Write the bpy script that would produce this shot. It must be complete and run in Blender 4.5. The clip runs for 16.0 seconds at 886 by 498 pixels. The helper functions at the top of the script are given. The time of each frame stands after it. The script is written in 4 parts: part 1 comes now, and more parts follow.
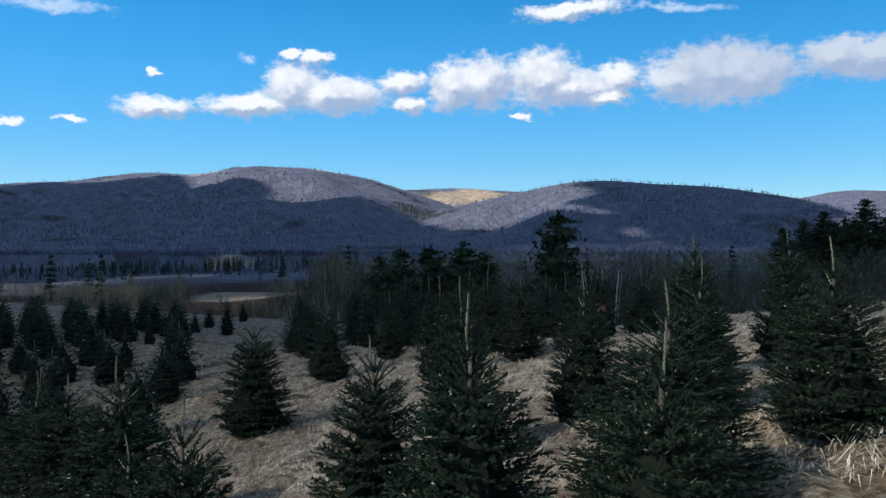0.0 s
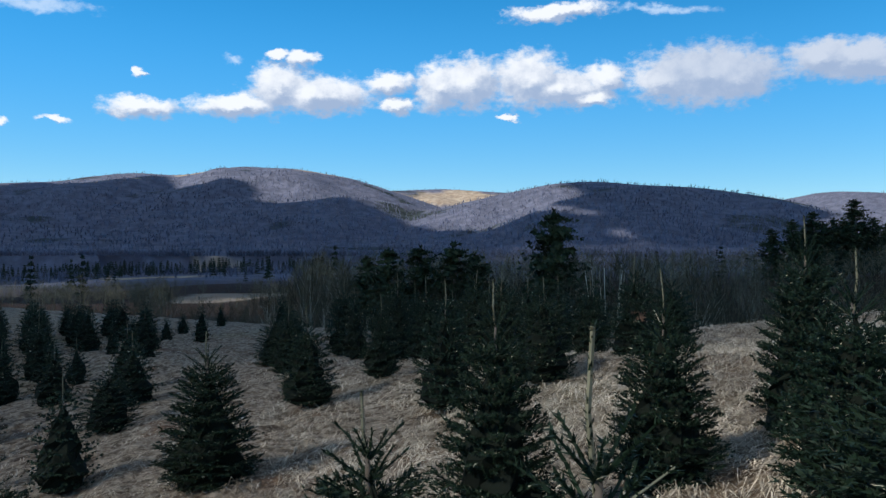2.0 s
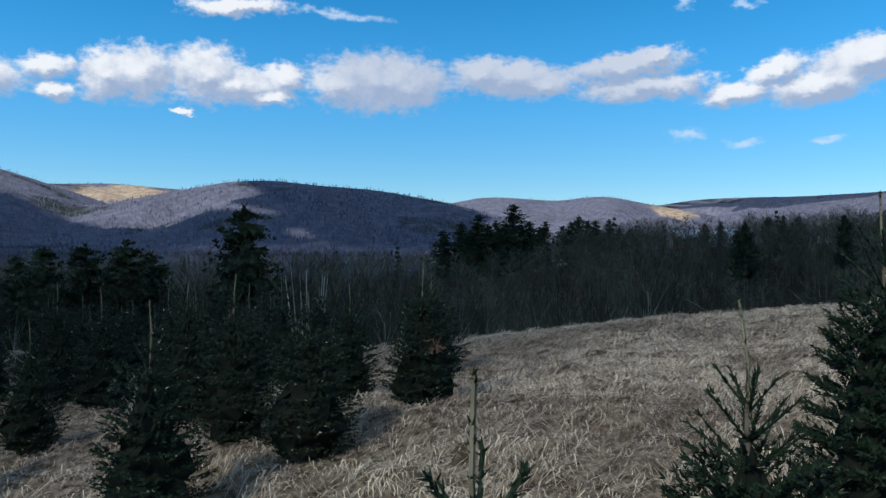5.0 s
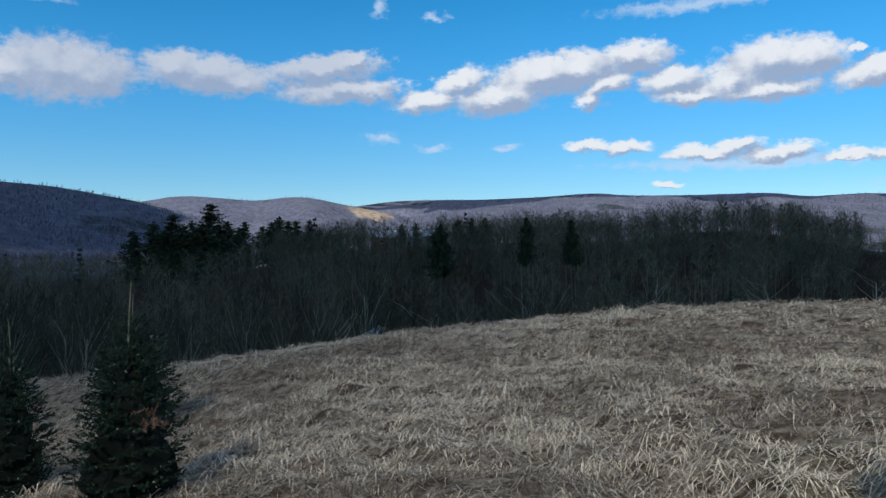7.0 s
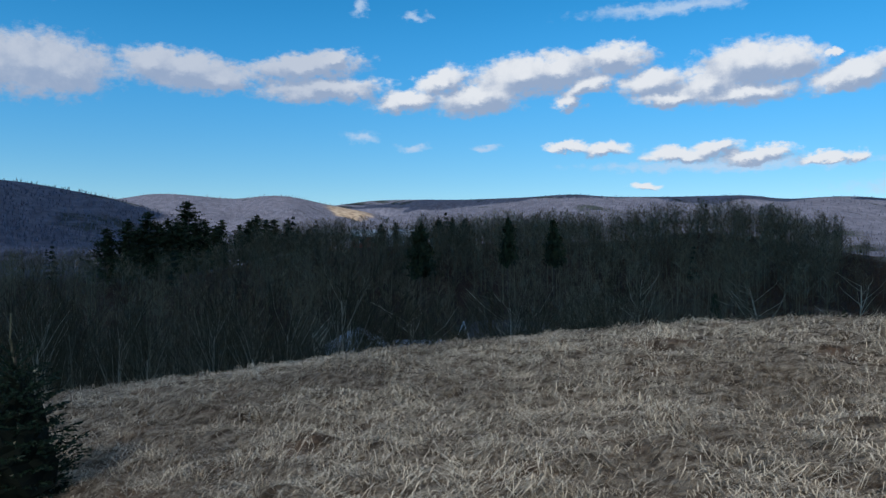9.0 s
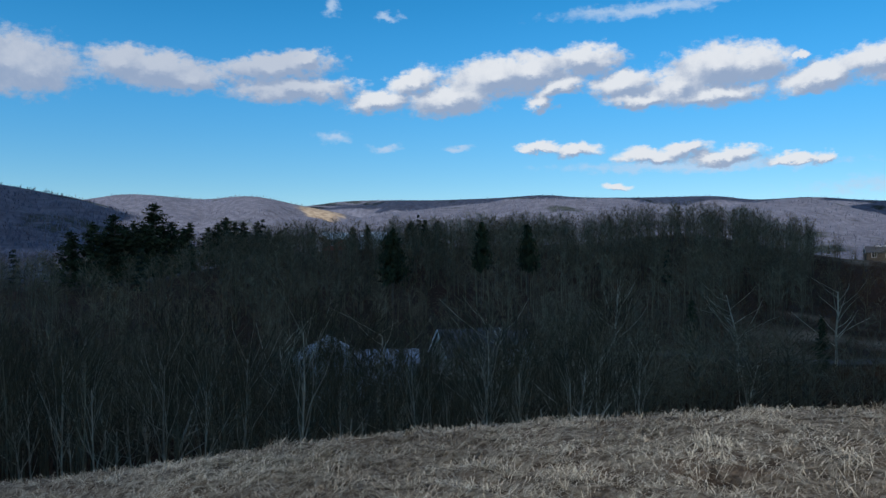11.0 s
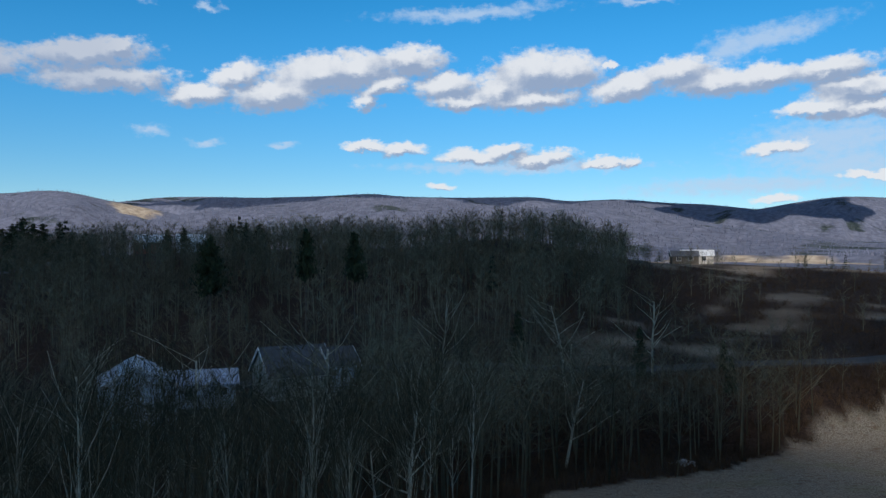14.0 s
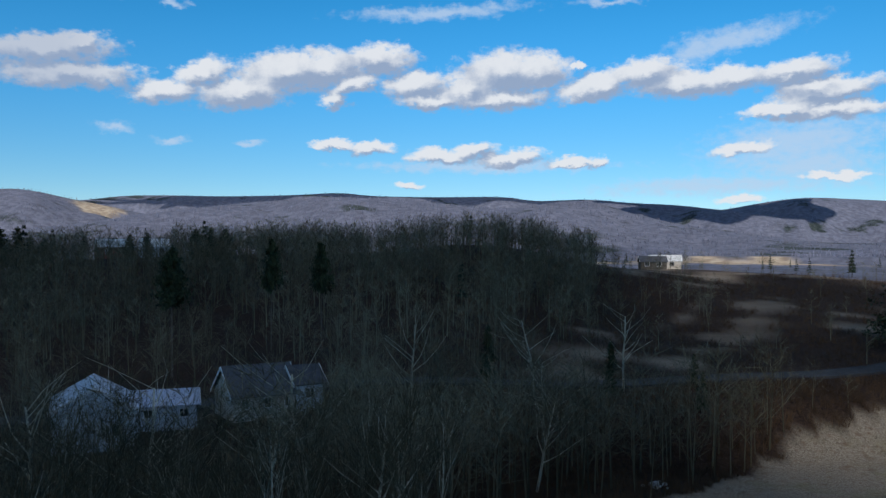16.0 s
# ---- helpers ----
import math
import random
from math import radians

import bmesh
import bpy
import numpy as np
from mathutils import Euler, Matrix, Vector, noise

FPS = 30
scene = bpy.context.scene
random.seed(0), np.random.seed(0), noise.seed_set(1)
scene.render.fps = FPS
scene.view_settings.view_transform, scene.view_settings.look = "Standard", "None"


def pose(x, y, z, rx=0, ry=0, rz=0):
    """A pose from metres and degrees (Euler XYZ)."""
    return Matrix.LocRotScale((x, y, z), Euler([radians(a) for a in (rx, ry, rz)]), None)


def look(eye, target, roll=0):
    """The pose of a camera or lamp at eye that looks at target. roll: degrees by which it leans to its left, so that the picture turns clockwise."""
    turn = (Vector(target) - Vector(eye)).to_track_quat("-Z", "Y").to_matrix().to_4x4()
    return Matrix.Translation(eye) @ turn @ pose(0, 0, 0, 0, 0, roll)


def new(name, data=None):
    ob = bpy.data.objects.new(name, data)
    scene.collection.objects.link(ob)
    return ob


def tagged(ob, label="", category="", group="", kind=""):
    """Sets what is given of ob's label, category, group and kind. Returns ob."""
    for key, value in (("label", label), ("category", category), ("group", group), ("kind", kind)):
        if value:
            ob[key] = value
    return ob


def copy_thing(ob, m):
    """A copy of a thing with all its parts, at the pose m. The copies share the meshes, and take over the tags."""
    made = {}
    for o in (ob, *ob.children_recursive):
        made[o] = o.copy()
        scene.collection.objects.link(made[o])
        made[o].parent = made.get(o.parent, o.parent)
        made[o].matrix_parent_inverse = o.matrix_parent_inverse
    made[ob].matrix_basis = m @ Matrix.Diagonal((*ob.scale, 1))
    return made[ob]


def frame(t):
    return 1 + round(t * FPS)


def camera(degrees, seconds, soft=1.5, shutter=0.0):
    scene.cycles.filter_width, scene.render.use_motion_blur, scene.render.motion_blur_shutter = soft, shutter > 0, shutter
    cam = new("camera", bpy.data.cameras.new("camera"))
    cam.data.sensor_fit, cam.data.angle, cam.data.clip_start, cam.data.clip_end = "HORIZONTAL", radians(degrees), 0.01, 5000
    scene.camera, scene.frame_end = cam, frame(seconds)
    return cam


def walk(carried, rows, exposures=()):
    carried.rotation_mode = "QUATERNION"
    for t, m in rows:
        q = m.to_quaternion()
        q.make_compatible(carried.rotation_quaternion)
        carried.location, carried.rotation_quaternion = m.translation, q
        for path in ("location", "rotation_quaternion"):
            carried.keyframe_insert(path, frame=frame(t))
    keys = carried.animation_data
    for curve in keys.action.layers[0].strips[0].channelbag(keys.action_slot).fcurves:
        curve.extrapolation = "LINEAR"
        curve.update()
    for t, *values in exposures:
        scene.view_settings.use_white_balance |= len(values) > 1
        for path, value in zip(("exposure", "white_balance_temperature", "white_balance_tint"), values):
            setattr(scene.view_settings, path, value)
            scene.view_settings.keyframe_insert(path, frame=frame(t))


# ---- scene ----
cam = camera(55.06, 16.0, soft=1.4)
PATH = [
    (0, (0.000, -0.000, 2.602), (0.000, 2.000, 2.611), -0.01),
    (0.5, (-0.058, 0.482, 2.600), (-0.050, 2.482, 2.610), -0.02),
    (1, (-0.112, 1.184, 2.575), (-0.098, 3.184, 2.585), 0.09),
    (1.5, (-0.172, 1.818, 2.553), (-0.151, 3.818, 2.564), -0.03),
    (2, (-0.239, 2.547, 2.556), (-0.208, 4.547, 2.567), -0.02),
    (2.5, (-0.314, 3.248, 2.557), (-0.194, 5.244, 2.568), 0.02),
    (3, (-0.347, 3.995, 2.547), (-0.165, 5.987, 2.556), 0.11),
    (3.5, (-0.406, 4.641, 2.536), (-0.200, 6.630, 2.545), 0.07),
    (4, (-0.435, 5.372, 2.544), (-0.048, 7.334, 2.554), 0.05),
    (4.5, (-0.445, 5.963, 2.554), (0.126, 7.880, 2.565), 0.17),
    (5, (-0.419, 6.519, 2.586), (0.341, 8.368, 2.597), 0.12),
    (5.2, (-0.361, 6.805, 2.606), (0.473, 8.623, 2.616), -0.01),
    (7.3, (0.539, 9.174, 2.766), (1.910, 10.631, 2.777), -0.09),
    (7.5, (0.688, 9.392, 2.778), (2.061, 10.847, 2.789), 0.06),
    (8, (1.130, 9.956, 2.777), (2.507, 11.406, 2.788), 0.06),
    (8.5, (1.550, 10.447, 2.760), (2.931, 11.893, 2.770), 0.05),
    (9, (2.024, 10.973, 2.773), (3.409, 12.416, 2.783), 0.05),
    (9.2, (2.266, 11.216, 2.826), (3.649, 12.660, 2.836), 0.08),
    (11.3, (4.390, 13.404, 3.750), (5.827, 14.795, 3.759), -0.00),
    (11.5, (4.610, 13.594, 3.856), (6.049, 14.983, 3.863), 0.04),
    (12, (5.165, 14.075, 4.134), (6.607, 15.462, 4.141), 0.04),
    (12.5, (5.699, 14.560, 4.439), (7.143, 15.944, 4.445), 0.04),
    (13, (6.271, 15.088, 4.811), (7.837, 16.333, 4.816), 0.08),
    (13.5, (6.832, 15.636, 5.080), (8.502, 16.736, 5.086), 0.00),
    (14, (7.416, 16.062, 5.428), (9.101, 17.139, 5.435), 0.00),
    (14.5, (7.941, 16.463, 5.842), (9.642, 17.516, 5.848), 0.00),
    (15, (8.452, 16.787, 6.377), (10.161, 17.826, 6.383), 0.01),
    (15.5, (8.913, 17.104, 6.916), (10.632, 18.127, 6.921), 0.01),
    (16, (9.403, 17.377, 7.509), (11.127, 18.391, 7.514), 0.10),
]
walk(cam, [(t, look(eye, target, roll)) for t, eye, target, roll in PATH], [(0.0, 0.08), (4.5, 0.0), (8.0, -0.2), (16.0, -0.25)])

# ---------------------------------------------------------------- light
SUN_AZ, SUN_EL = -125.0, 34.0          # compass degrees from +y to +x, height


def az_dir(az, el=0.0):
    a, e = radians(az), radians(el)
    return Vector((math.sin(a) * math.cos(e), math.cos(a) * math.cos(e), math.sin(e)))


sun = new("sun", bpy.data.lights.new("sun", "SUN"))
sun.data.energy, sun.data.angle, sun.data.color = 4.9, radians(0.53), (1.0, 0.93, 0.84)
sun.matrix_world = look(tuple(az_dir(SUN_AZ, SUN_EL) * 50), (0, 0, 0))


class Nodes:
    """A short way to write node trees."""

    def __init__(self, tree):
        self.t = tree
        tree.nodes.clear()

    def n(self, kind, **kw):
        node = self.t.nodes.new(kind)
        ins = kw.pop("ins", {})
        for k, v in kw.items():
            setattr(node, k, v)
        for k, v in ins.items():
            sock = node.inputs[k]
            if isinstance(v, bpy.types.NodeSocket):
                self.t.links.new(v, sock)
            else:
                sock.default_value = v
        return node

    def math(self, op, a, b=0.0, c=0.0, clamp=False):
        return self.n("ShaderNodeMath", operation=op, use_clamp=clamp, ins={0: a, 1: b, 2: c}).outputs[0]

    def mix(self, f, a, b):
        m = self.n("ShaderNodeMix", data_type="RGBA", ins={0: f, 6: a, 7: b})
        return m.outputs[2]

    def noise(self, vec, scale, detail=4.0, rough=0.55):
        return self.n("ShaderNodeTexNoise", ins={"Vector": vec, "Scale": scale, "Detail": detail, "Roughness": rough}).outputs["Fac"]

    def ramp(self, f, lo, hi):
        return self.n("ShaderNodeMapRange", interpolation_type="SMOOTHSTEP", ins={0: f, 1: lo, 2: hi, 3: 0.0, 4: 1.0}).outputs[0]

    def combine(self, x, y, z=0.0):
        return self.n("ShaderNodeCombineXYZ", ins={0: x, 1: y, 2: z}).outputs[0]


# cumulus as soft ellipses in the sky: compass degrees, height, half width, half height, tilt
CUMULUS_WEST = [(-26.9, 7.87, 0.68, 0.25, 0), (-23.6, 8.22, 0.79, 0.25, -7), (-18.7, 9.23, 2.11, 0.67, 0), (-18.8, 11.47, 0.38, 0.33, 0), (-12.9, 9.57, 2.76, 0.69, 0),
                (-10.0, 10.87, 1.86, 1.46, 0), (-7.5, 10.46, 3.56, 1.16, 0), (-8.5, 12.72, 0.92, 0.53, 0), (-10.1, 12.98, 0.66, 0.30, 0), (-2.7, 11.38, 1.36, 0.74, 11),
                (-2.2, 9.80, 1.11, 0.63, 0), (0.6, 11.03, 1.62, 1.48, 0), (2.7, 11.27, 2.04, 1.63, 0), (6.7, 11.50, 2.32, 1.74, 0), (8.9, 10.90, 2.50, 1.16, 0),
                (11.7, 11.34, 1.23, 1.07, 19), (10.8, 10.22, 1.65, 0.54, 0), (5.2, 9.07, 0.68, 0.24, -8), (17.9, 11.38, 4.25, 1.78, 0), (15.5, 11.17, 1.98, 0.94, 0),
                (20.0, 11.24, 2.45, 1.39, 0), (8.6, 15.80, 3.13, 0.52, 3)]
CUMULUS_NORTH = [(26.9, 11.64, 3.71, 1.11, -3), (25.0, 11.97, 1.72, 0.92, 0), (29.0, 11.23, 2.00, 0.83, 0), (34.4, 12.18, 3.95, 0.84, 7), (35.6, 10.77, 3.97, 0.77, 3),
                 (36.5, 12.79, 1.05, 0.53, 11), (41.4, 10.13, 2.34, 0.67, 7), (43.7, 11.43, 1.79, 0.78, 16), (46.2, 10.32, 3.19, 1.02, 8), (49.2, 11.75, 3.38, 1.27, 8),
                 (51.8, 12.05, 2.51, 1.07, 8), (55.2, 12.65, 2.46, 0.91, 3), (53.5, 11.09, 1.87, 0.65, 19), (52.2, 10.04, 0.84, 0.54, 0), (57.7, 11.11, 2.21, 0.83, 3),
                 (58.8, 10.10, 2.39, 0.61, 0), (61.2, 10.75, 2.13, 1.19, 14), (63.6, 11.81, 3.02, 1.38, 0), (65.8, 11.82, 2.20, 1.22, -3), (63.3, 10.10, 3.41, 0.66, 2),
                 (68.5, 12.16, 0.56, 0.25, 0), (69.1, 10.53, 1.74, 0.71, 8)]
CUMULUS_EAST = [(69.7, 10.91, 2.25, 0.76, 11), (73.0, 11.48, 2.39, 0.90, 0), (75.4, 10.82, 3.70, 0.89, 0), (78.2, 10.99, 2.64, 0.73, 0), (81.8, 11.06, 2.69, 0.79, 7),
                (83.1, 10.12, 2.11, 0.50, 3), (83.8, 9.72, 3.12, 0.57, 8), (81.5, 8.88, 2.88, 0.43, 6), (84.0, 8.71, 3.11, 0.64, 0), (52.2, 7.07, 1.39, 0.36, 2),
                (54.6, 6.87, 1.53, 0.44, 4), (59.6, 6.32, 2.34, 0.48, 0), (61.5, 6.76, 1.49, 0.48, 7), (63.8, 6.14, 2.32, 0.48, 0), (64.9, 6.47, 1.26, 0.40, 0),
                (68.1, 5.90, 1.66, 0.35, 8), (69.9, 5.75, 0.74, 0.39, 0), (57.1, 4.36, 0.94, 0.28, 0), (78.9, 6.52, 1.68, 0.37, 6), (84.3, 4.70, 1.72, 0.22, 0),
                (78.9, 3.23, 1.31, 0.26, 0)]
VEILS = [(-13.1, 12.60, 0.73, 0.26, 0), (15.5, 15.62, 3.57, 0.29, -4), (-24.8, 14.89, 3.52, 0.48, 0), (42.0, 15.57, 1.02, 0.30, 0), (38.2, 16.04, 0.59, 0.52, 0),
         (59.1, 15.74, 6.33, 0.51, 3), (78.2, 13.22, 4.90, 0.79, 12), (76.0, 12.87, 1.94, 0.95, 16), (82.1, 6.79, 6.06, 1.89, 6), (83.1, 5.37, 4.57, 1.31, 0),
         (77.2, 4.16, 8.75, 0.68, 0), (70.5, 16.02, 2.45, 0.29, 0), (62.6, 5.63, 9.27, 0.40, 0), (38.3, 7.61, 1.24, 0.35, 0), (41.8, 7.08, 1.19, 0.30, 0),
         (46.6, 7.04, 0.99, 0.26, 0)]


def make_world():
    world = bpy.data.worlds.new("sky")
    scene.world = world
    world.use_nodes = True
    k = Nodes(world.node_tree)
    sky = k.n("ShaderNodeTexSky", sky_type="NISHITA", sun_disc=False, sun_elevation=radians(SUN_EL), sun_rotation=radians(SUN_AZ),
              altitude=2600, air_density=1.0, dust_density=0.0, ozone_density=3.0)
    way = k.n("ShaderNodeTexCoord").outputs["Generated"]
    x, y, z = k.n("ShaderNodeSeparateXYZ", ins={0: way}).outputs
    az = k.math("MULTIPLY", k.math("ARCTAN2", x, y), 180 / math.pi)
    el = k.math("MULTIPLY", k.math("ARCSINE", z), 180 / math.pi)
    flat = k.combine(az, el)
    blue = k.n("ShaderNodeHueSaturation", ins={"Hue": 0.490, "Saturation": SKY_SAT, "Value": k.math("MULTIPLY", k.math("MULTIPLY_ADD", k.ramp(el, 0.0, 15.0), 0.36, 0.64), k.math("MULTIPLY_ADD", k.ramp(az, -30.0, 28.0), -0.38, k.math("MULTIPLY_ADD", k.ramp(az, 30.0, 85.0), 0.24, 1.24))), "Color": sky.outputs[0]}).outputs[0]
    warp = k.n("ShaderNodeTexNoise", ins={"Vector": k.combine(az, k.math("MULTIPLY", el, 1.6)), "Scale": 0.62, "Detail": 7.0, "Roughness": 0.6}).outputs["Color"]
    push = k.n("ShaderNodeVectorMath", operation="MULTIPLY", ins={0: k.n("ShaderNodeVectorMath", operation="SUBTRACT", ins={0: warp, 1: (0.5, 0.5, 0.5)}).outputs[0], 1: (2.2, 1.5, 0.0)}).outputs[0]
    bent = k.n("ShaderNodeVectorMath", operation="ADD", ins={0: flat, 1: push}).outputs[0]

    def nearest(groups, at):
        low = None
        for a, e, w, h, tilt in groups:
            d = k.n("ShaderNodeVectorMath", operation="SUBTRACT", ins={0: at, 1: (a, e, 0)}).outputs[0]
            if tilt:
                c, q = math.cos(radians(tilt)), math.sin(radians(tilt))
                p = k.n("ShaderNodeVectorMath", operation="DOT_PRODUCT", ins={0: d, 1: (c / w, q / w, 0)}).outputs["Value"]
                d = k.n("ShaderNodeVectorMath", operation="DOT_PRODUCT", ins={0: d, 1: (-q / h, c / h, 0)}).outputs["Value"]
                d = k.math("SQRT", k.math("MULTIPLY_ADD", p, p, k.math("MULTIPLY", d, d)))
            else:
                d = k.n("ShaderNodeVectorMath", operation="MULTIPLY", ins={0: d, 1: (1 / w, 1 / h, 0)}).outputs[0]
                d = k.n("ShaderNodeVectorMath", operation="LENGTH", ins={0: d}).outputs["Value"]
            low = d if low is None else k.math("SMOOTH_MIN", low, d, 0.45)
        return low

    fine = k.noise(k.combine(az, k.math("MULTIPLY", el, 1.5)), 1.35, 5.0, 0.6)
    dist = nearest(CUMULUS_WEST + CUMULUS_NORTH + CUMULUS_EAST, bent)
    edge = k.math("ADD", dist, k.math("MULTIPLY", k.math("SUBTRACT", fine, 0.5), 1.1))
    cover = k.math("SUBTRACT", 1.0, k.ramp(edge, 0.70, 1.36))
    # scattered clouds over the rest of the sky
    rest = k.noise(k.combine(az, k.math("MULTIPLY", el, 2.2)), 0.07, 6.0, 0.6)
    high = k.ramp(el, 20.0, 28.0)
    behind = k.ramp(k.math("ABSOLUTE", k.math("SUBTRACT", az, 30.0)), 62.0, 82.0)
    rest = k.math("MULTIPLY", k.ramp(rest, 0.46, 0.58), k.math("MAXIMUM", high, k.math("MULTIPLY", behind, k.ramp(el, 4.0, 8.0))))
    veil = k.math("SUBTRACT", 1.0, k.ramp(k.math("ADD", nearest(VEILS, bent), k.math("MULTIPLY", k.math("SUBTRACT", fine, 0.5), 1.4)), 0.1, 1.25))
    # lit from above, grey below: compare the cover with the one a little higher
    up = k.n("ShaderNodeVectorMath", operation="ADD", ins={0: bent, 1: (-0.3, 0.5, 0)}).outputs[0]
    above = nearest(CUMULUS_WEST + CUMULUS_NORTH + CUMULUS_EAST, up)
    lit = k.math("MULTIPLY_ADD", k.math("SUBTRACT", above, dist), 1.1, 0.42)
    lit = k.math("ADD", lit, k.math("MULTIPLY", k.math("SUBTRACT", k.noise(k.combine(az, el), 0.76, 5.0, 0.6), 0.5), 1.3))
    lit = k.ramp(lit, 0.0, 1.0)
    # the group between 13 and 32 degrees is thicker and greyer
    dull = k.math("MULTIPLY", k.ramp(az, 12.5, 16.7), k.math("SUBTRACT", 1.0, k.ramp(az, 34.5, 41.5)))
    lit = k.math("MULTIPLY", lit, k.math("MULTIPLY_ADD", dull, -0.55, 1.0))
    tone = k.mix(lit, (*CLOUD_DARK, 1), (*CLOUD_LIGHT, 1))
    out = k.mix(k.math("MULTIPLY", veil, 0.74), blue_scaled(k, blue), (*CLOUD_VEIL, 1))
    out = k.mix(rest, out, (*CLOUD_REST, 1))
    out = k.mix(k.math("MULTIPLY", cover, 0.96), out, tone)
    bg = k.n("ShaderNodeBackground", ins={"Color": out, "Strength": 1.0})
    k.n("ShaderNodeOutputWorld", ins={0: bg.outputs[0]})


SKY_SAT, SKY_GAIN = 1.36, 0.162
CLOUD_LIGHT, CLOUD_DARK, CLOUD_VEIL = (0.92, 0.95, 1.0), (0.36, 0.46, 0.65), (0.60, 0.76, 0.98)
CLOUD_REST = (0.48, 0.45, 0.41)


def blue_scaled(k, colour):
    return k.n("ShaderNodeVectorMath", operation="SCALE", ins={0: colour, "Scale": SKY_GAIN}).outputs[0]


make_world()


# ---------------------------------------------------------------- materials
def material(name, build):
    m = bpy.data.materials.new(name)
    m.use_nodes = True
    k = Nodes(m.node_tree)
    bsdf = k.n("ShaderNodeBsdfPrincipled")
    k.n("ShaderNodeOutputMaterial", ins={0: bsdf.outputs[0]})
    build(k, bsdf)
    return m


def link(k, bsdf, **kw):
    for name, v in kw.items():
        sock = bsdf.inputs[name.replace("_", " ")]
        if isinstance(v, bpy.types.NodeSocket):
            k.t.links.new(v, sock)
        else:
            sock.default_value = v


def varied(name, dark, light, scale, rough=0.9, stretch=(1, 1, 1), bump=0.0, spec=0.2, big=0.15, random_by="object", spread=0.5):
    """Two scales of noise between two colours, plus a shift per object or per island."""

    def build(k, b):
        co = k.n("ShaderNodeTexCoord").outputs["Object"]
        vec = k.n("ShaderNodeVectorMath", operation="MULTIPLY", ins={0: co, 1: stretch}).outputs[0]
        f = k.noise(vec, scale, 5.0, 0.6)
        g = k.noise(vec, scale * big, 2.0)
        f = k.ramp(k.math("MULTIPLY_ADD", g, 0.6, k.math("MULTIPLY", f, 0.6)), 0.36, 0.84)
        if random_by == "object":
            r = k.n("ShaderNodeObjectInfo").outputs["Random"]
        else:
            r = k.n("ShaderNodeNewGeometry").outputs["Random Per Island"]
        f = k.math("ADD", f, k.math("MULTIPLY", k.math("SUBTRACT", r, 0.5), spread), clamp=True)
        link(k, b, Base_Color=k.mix(f, (*dark, 1), (*light, 1)), Roughness=rough, Specular_IOR_Level=spec)
        if bump:
            link(k, b, Normal=k.n("ShaderNodeBump", ins={"Strength": bump, "Distance": 0.02, "Height": f}).outputs[0])

    return material(name, build)


def plain(name, colour, rough=0.6, metal=0.0, spec=0.4):
    return varied(name, tuple(c * 0.82 for c in colour), colour, 6.0, rough, spec=spec)


def ground_material():
    def build(k, b):
        co = k.n("ShaderNodeNewGeometry").outputs["Position"]

        def cover(name):
            return k.n("ShaderNodeAttribute", attribute_name=name).outputs["Fac"]

        fine = k.noise(co, 9.0, 6.0, 0.7)
        mid = k.noise(co, 0.9, 5.0, 0.6)
        wide = k.noise(co, 0.11, 4.0, 0.6)
        straw = k.mix(k.ramp(fine, 0.3, 0.7), (0.11, 0.080, 0.055, 1), (0.48, 0.415, 0.32, 1))
        straw = k.mix(k.ramp(mid, 0.52, 0.72), straw, (0.19, 0.125, 0.085, 1))
        straw = k.mix(k.math("MULTIPLY", k.ramp(wide, 0.5, 0.7), 0.35), straw, (0.20, 0.20, 0.085, 1))
        clump = k.noise(k.n("ShaderNodeVectorMath", operation="MULTIPLY", ins={0: co, 1: (1.0, 1.0, 0.3)}).outputs[0], 5.0, 3.0, 0.6)
        straw = k.mix(k.math("MULTIPLY", k.ramp(clump, 0.50, 0.64), 0.75), straw, (0.065, 0.045, 0.030, 1))
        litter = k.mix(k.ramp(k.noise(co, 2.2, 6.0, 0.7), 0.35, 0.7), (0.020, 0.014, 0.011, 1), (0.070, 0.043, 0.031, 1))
        meadow = k.mix(k.ramp(k.noise(co, 0.05, 6.0, 0.6), 0.35, 0.65), (0.27, 0.21, 0.155, 1), (0.45, 0.375, 0.285, 1))
        # winter woods far off, in clumps; the blue of distant haze is mixed into the tones
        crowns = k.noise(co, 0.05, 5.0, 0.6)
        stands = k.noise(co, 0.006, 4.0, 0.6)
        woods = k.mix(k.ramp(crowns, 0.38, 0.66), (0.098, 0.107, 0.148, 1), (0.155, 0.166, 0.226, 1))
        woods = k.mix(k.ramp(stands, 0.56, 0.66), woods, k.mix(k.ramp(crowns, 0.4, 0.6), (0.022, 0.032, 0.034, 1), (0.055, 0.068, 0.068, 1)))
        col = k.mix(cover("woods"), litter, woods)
        col = k.mix(cover("meadow"), col, meadow)
        col = k.mix(cover("field"), col, straw)
        near = k.n("ShaderNodeBump", ins={"Strength": 1.0, "Distance": 0.12, "Height": k.math("ADD", fine, k.math("MULTIPLY", k.noise(co, 2.6, 5.0, 0.65), 1.5))}).outputs[0]
        far = k.n("ShaderNodeBump", ins={"Strength": 0.3, "Distance": 6.0, "Height": crowns, "Normal": near}).outputs[0]
        blend = k.n("ShaderNodeMix", data_type="VECTOR", ins={0: cover("woods"), 4: near, 5: far}).outputs[1]
        link(k, b, Base_Color=col, Roughness=0.95, Specular_IOR_Level=0.1, Normal=blend)

    return material("ground", build)


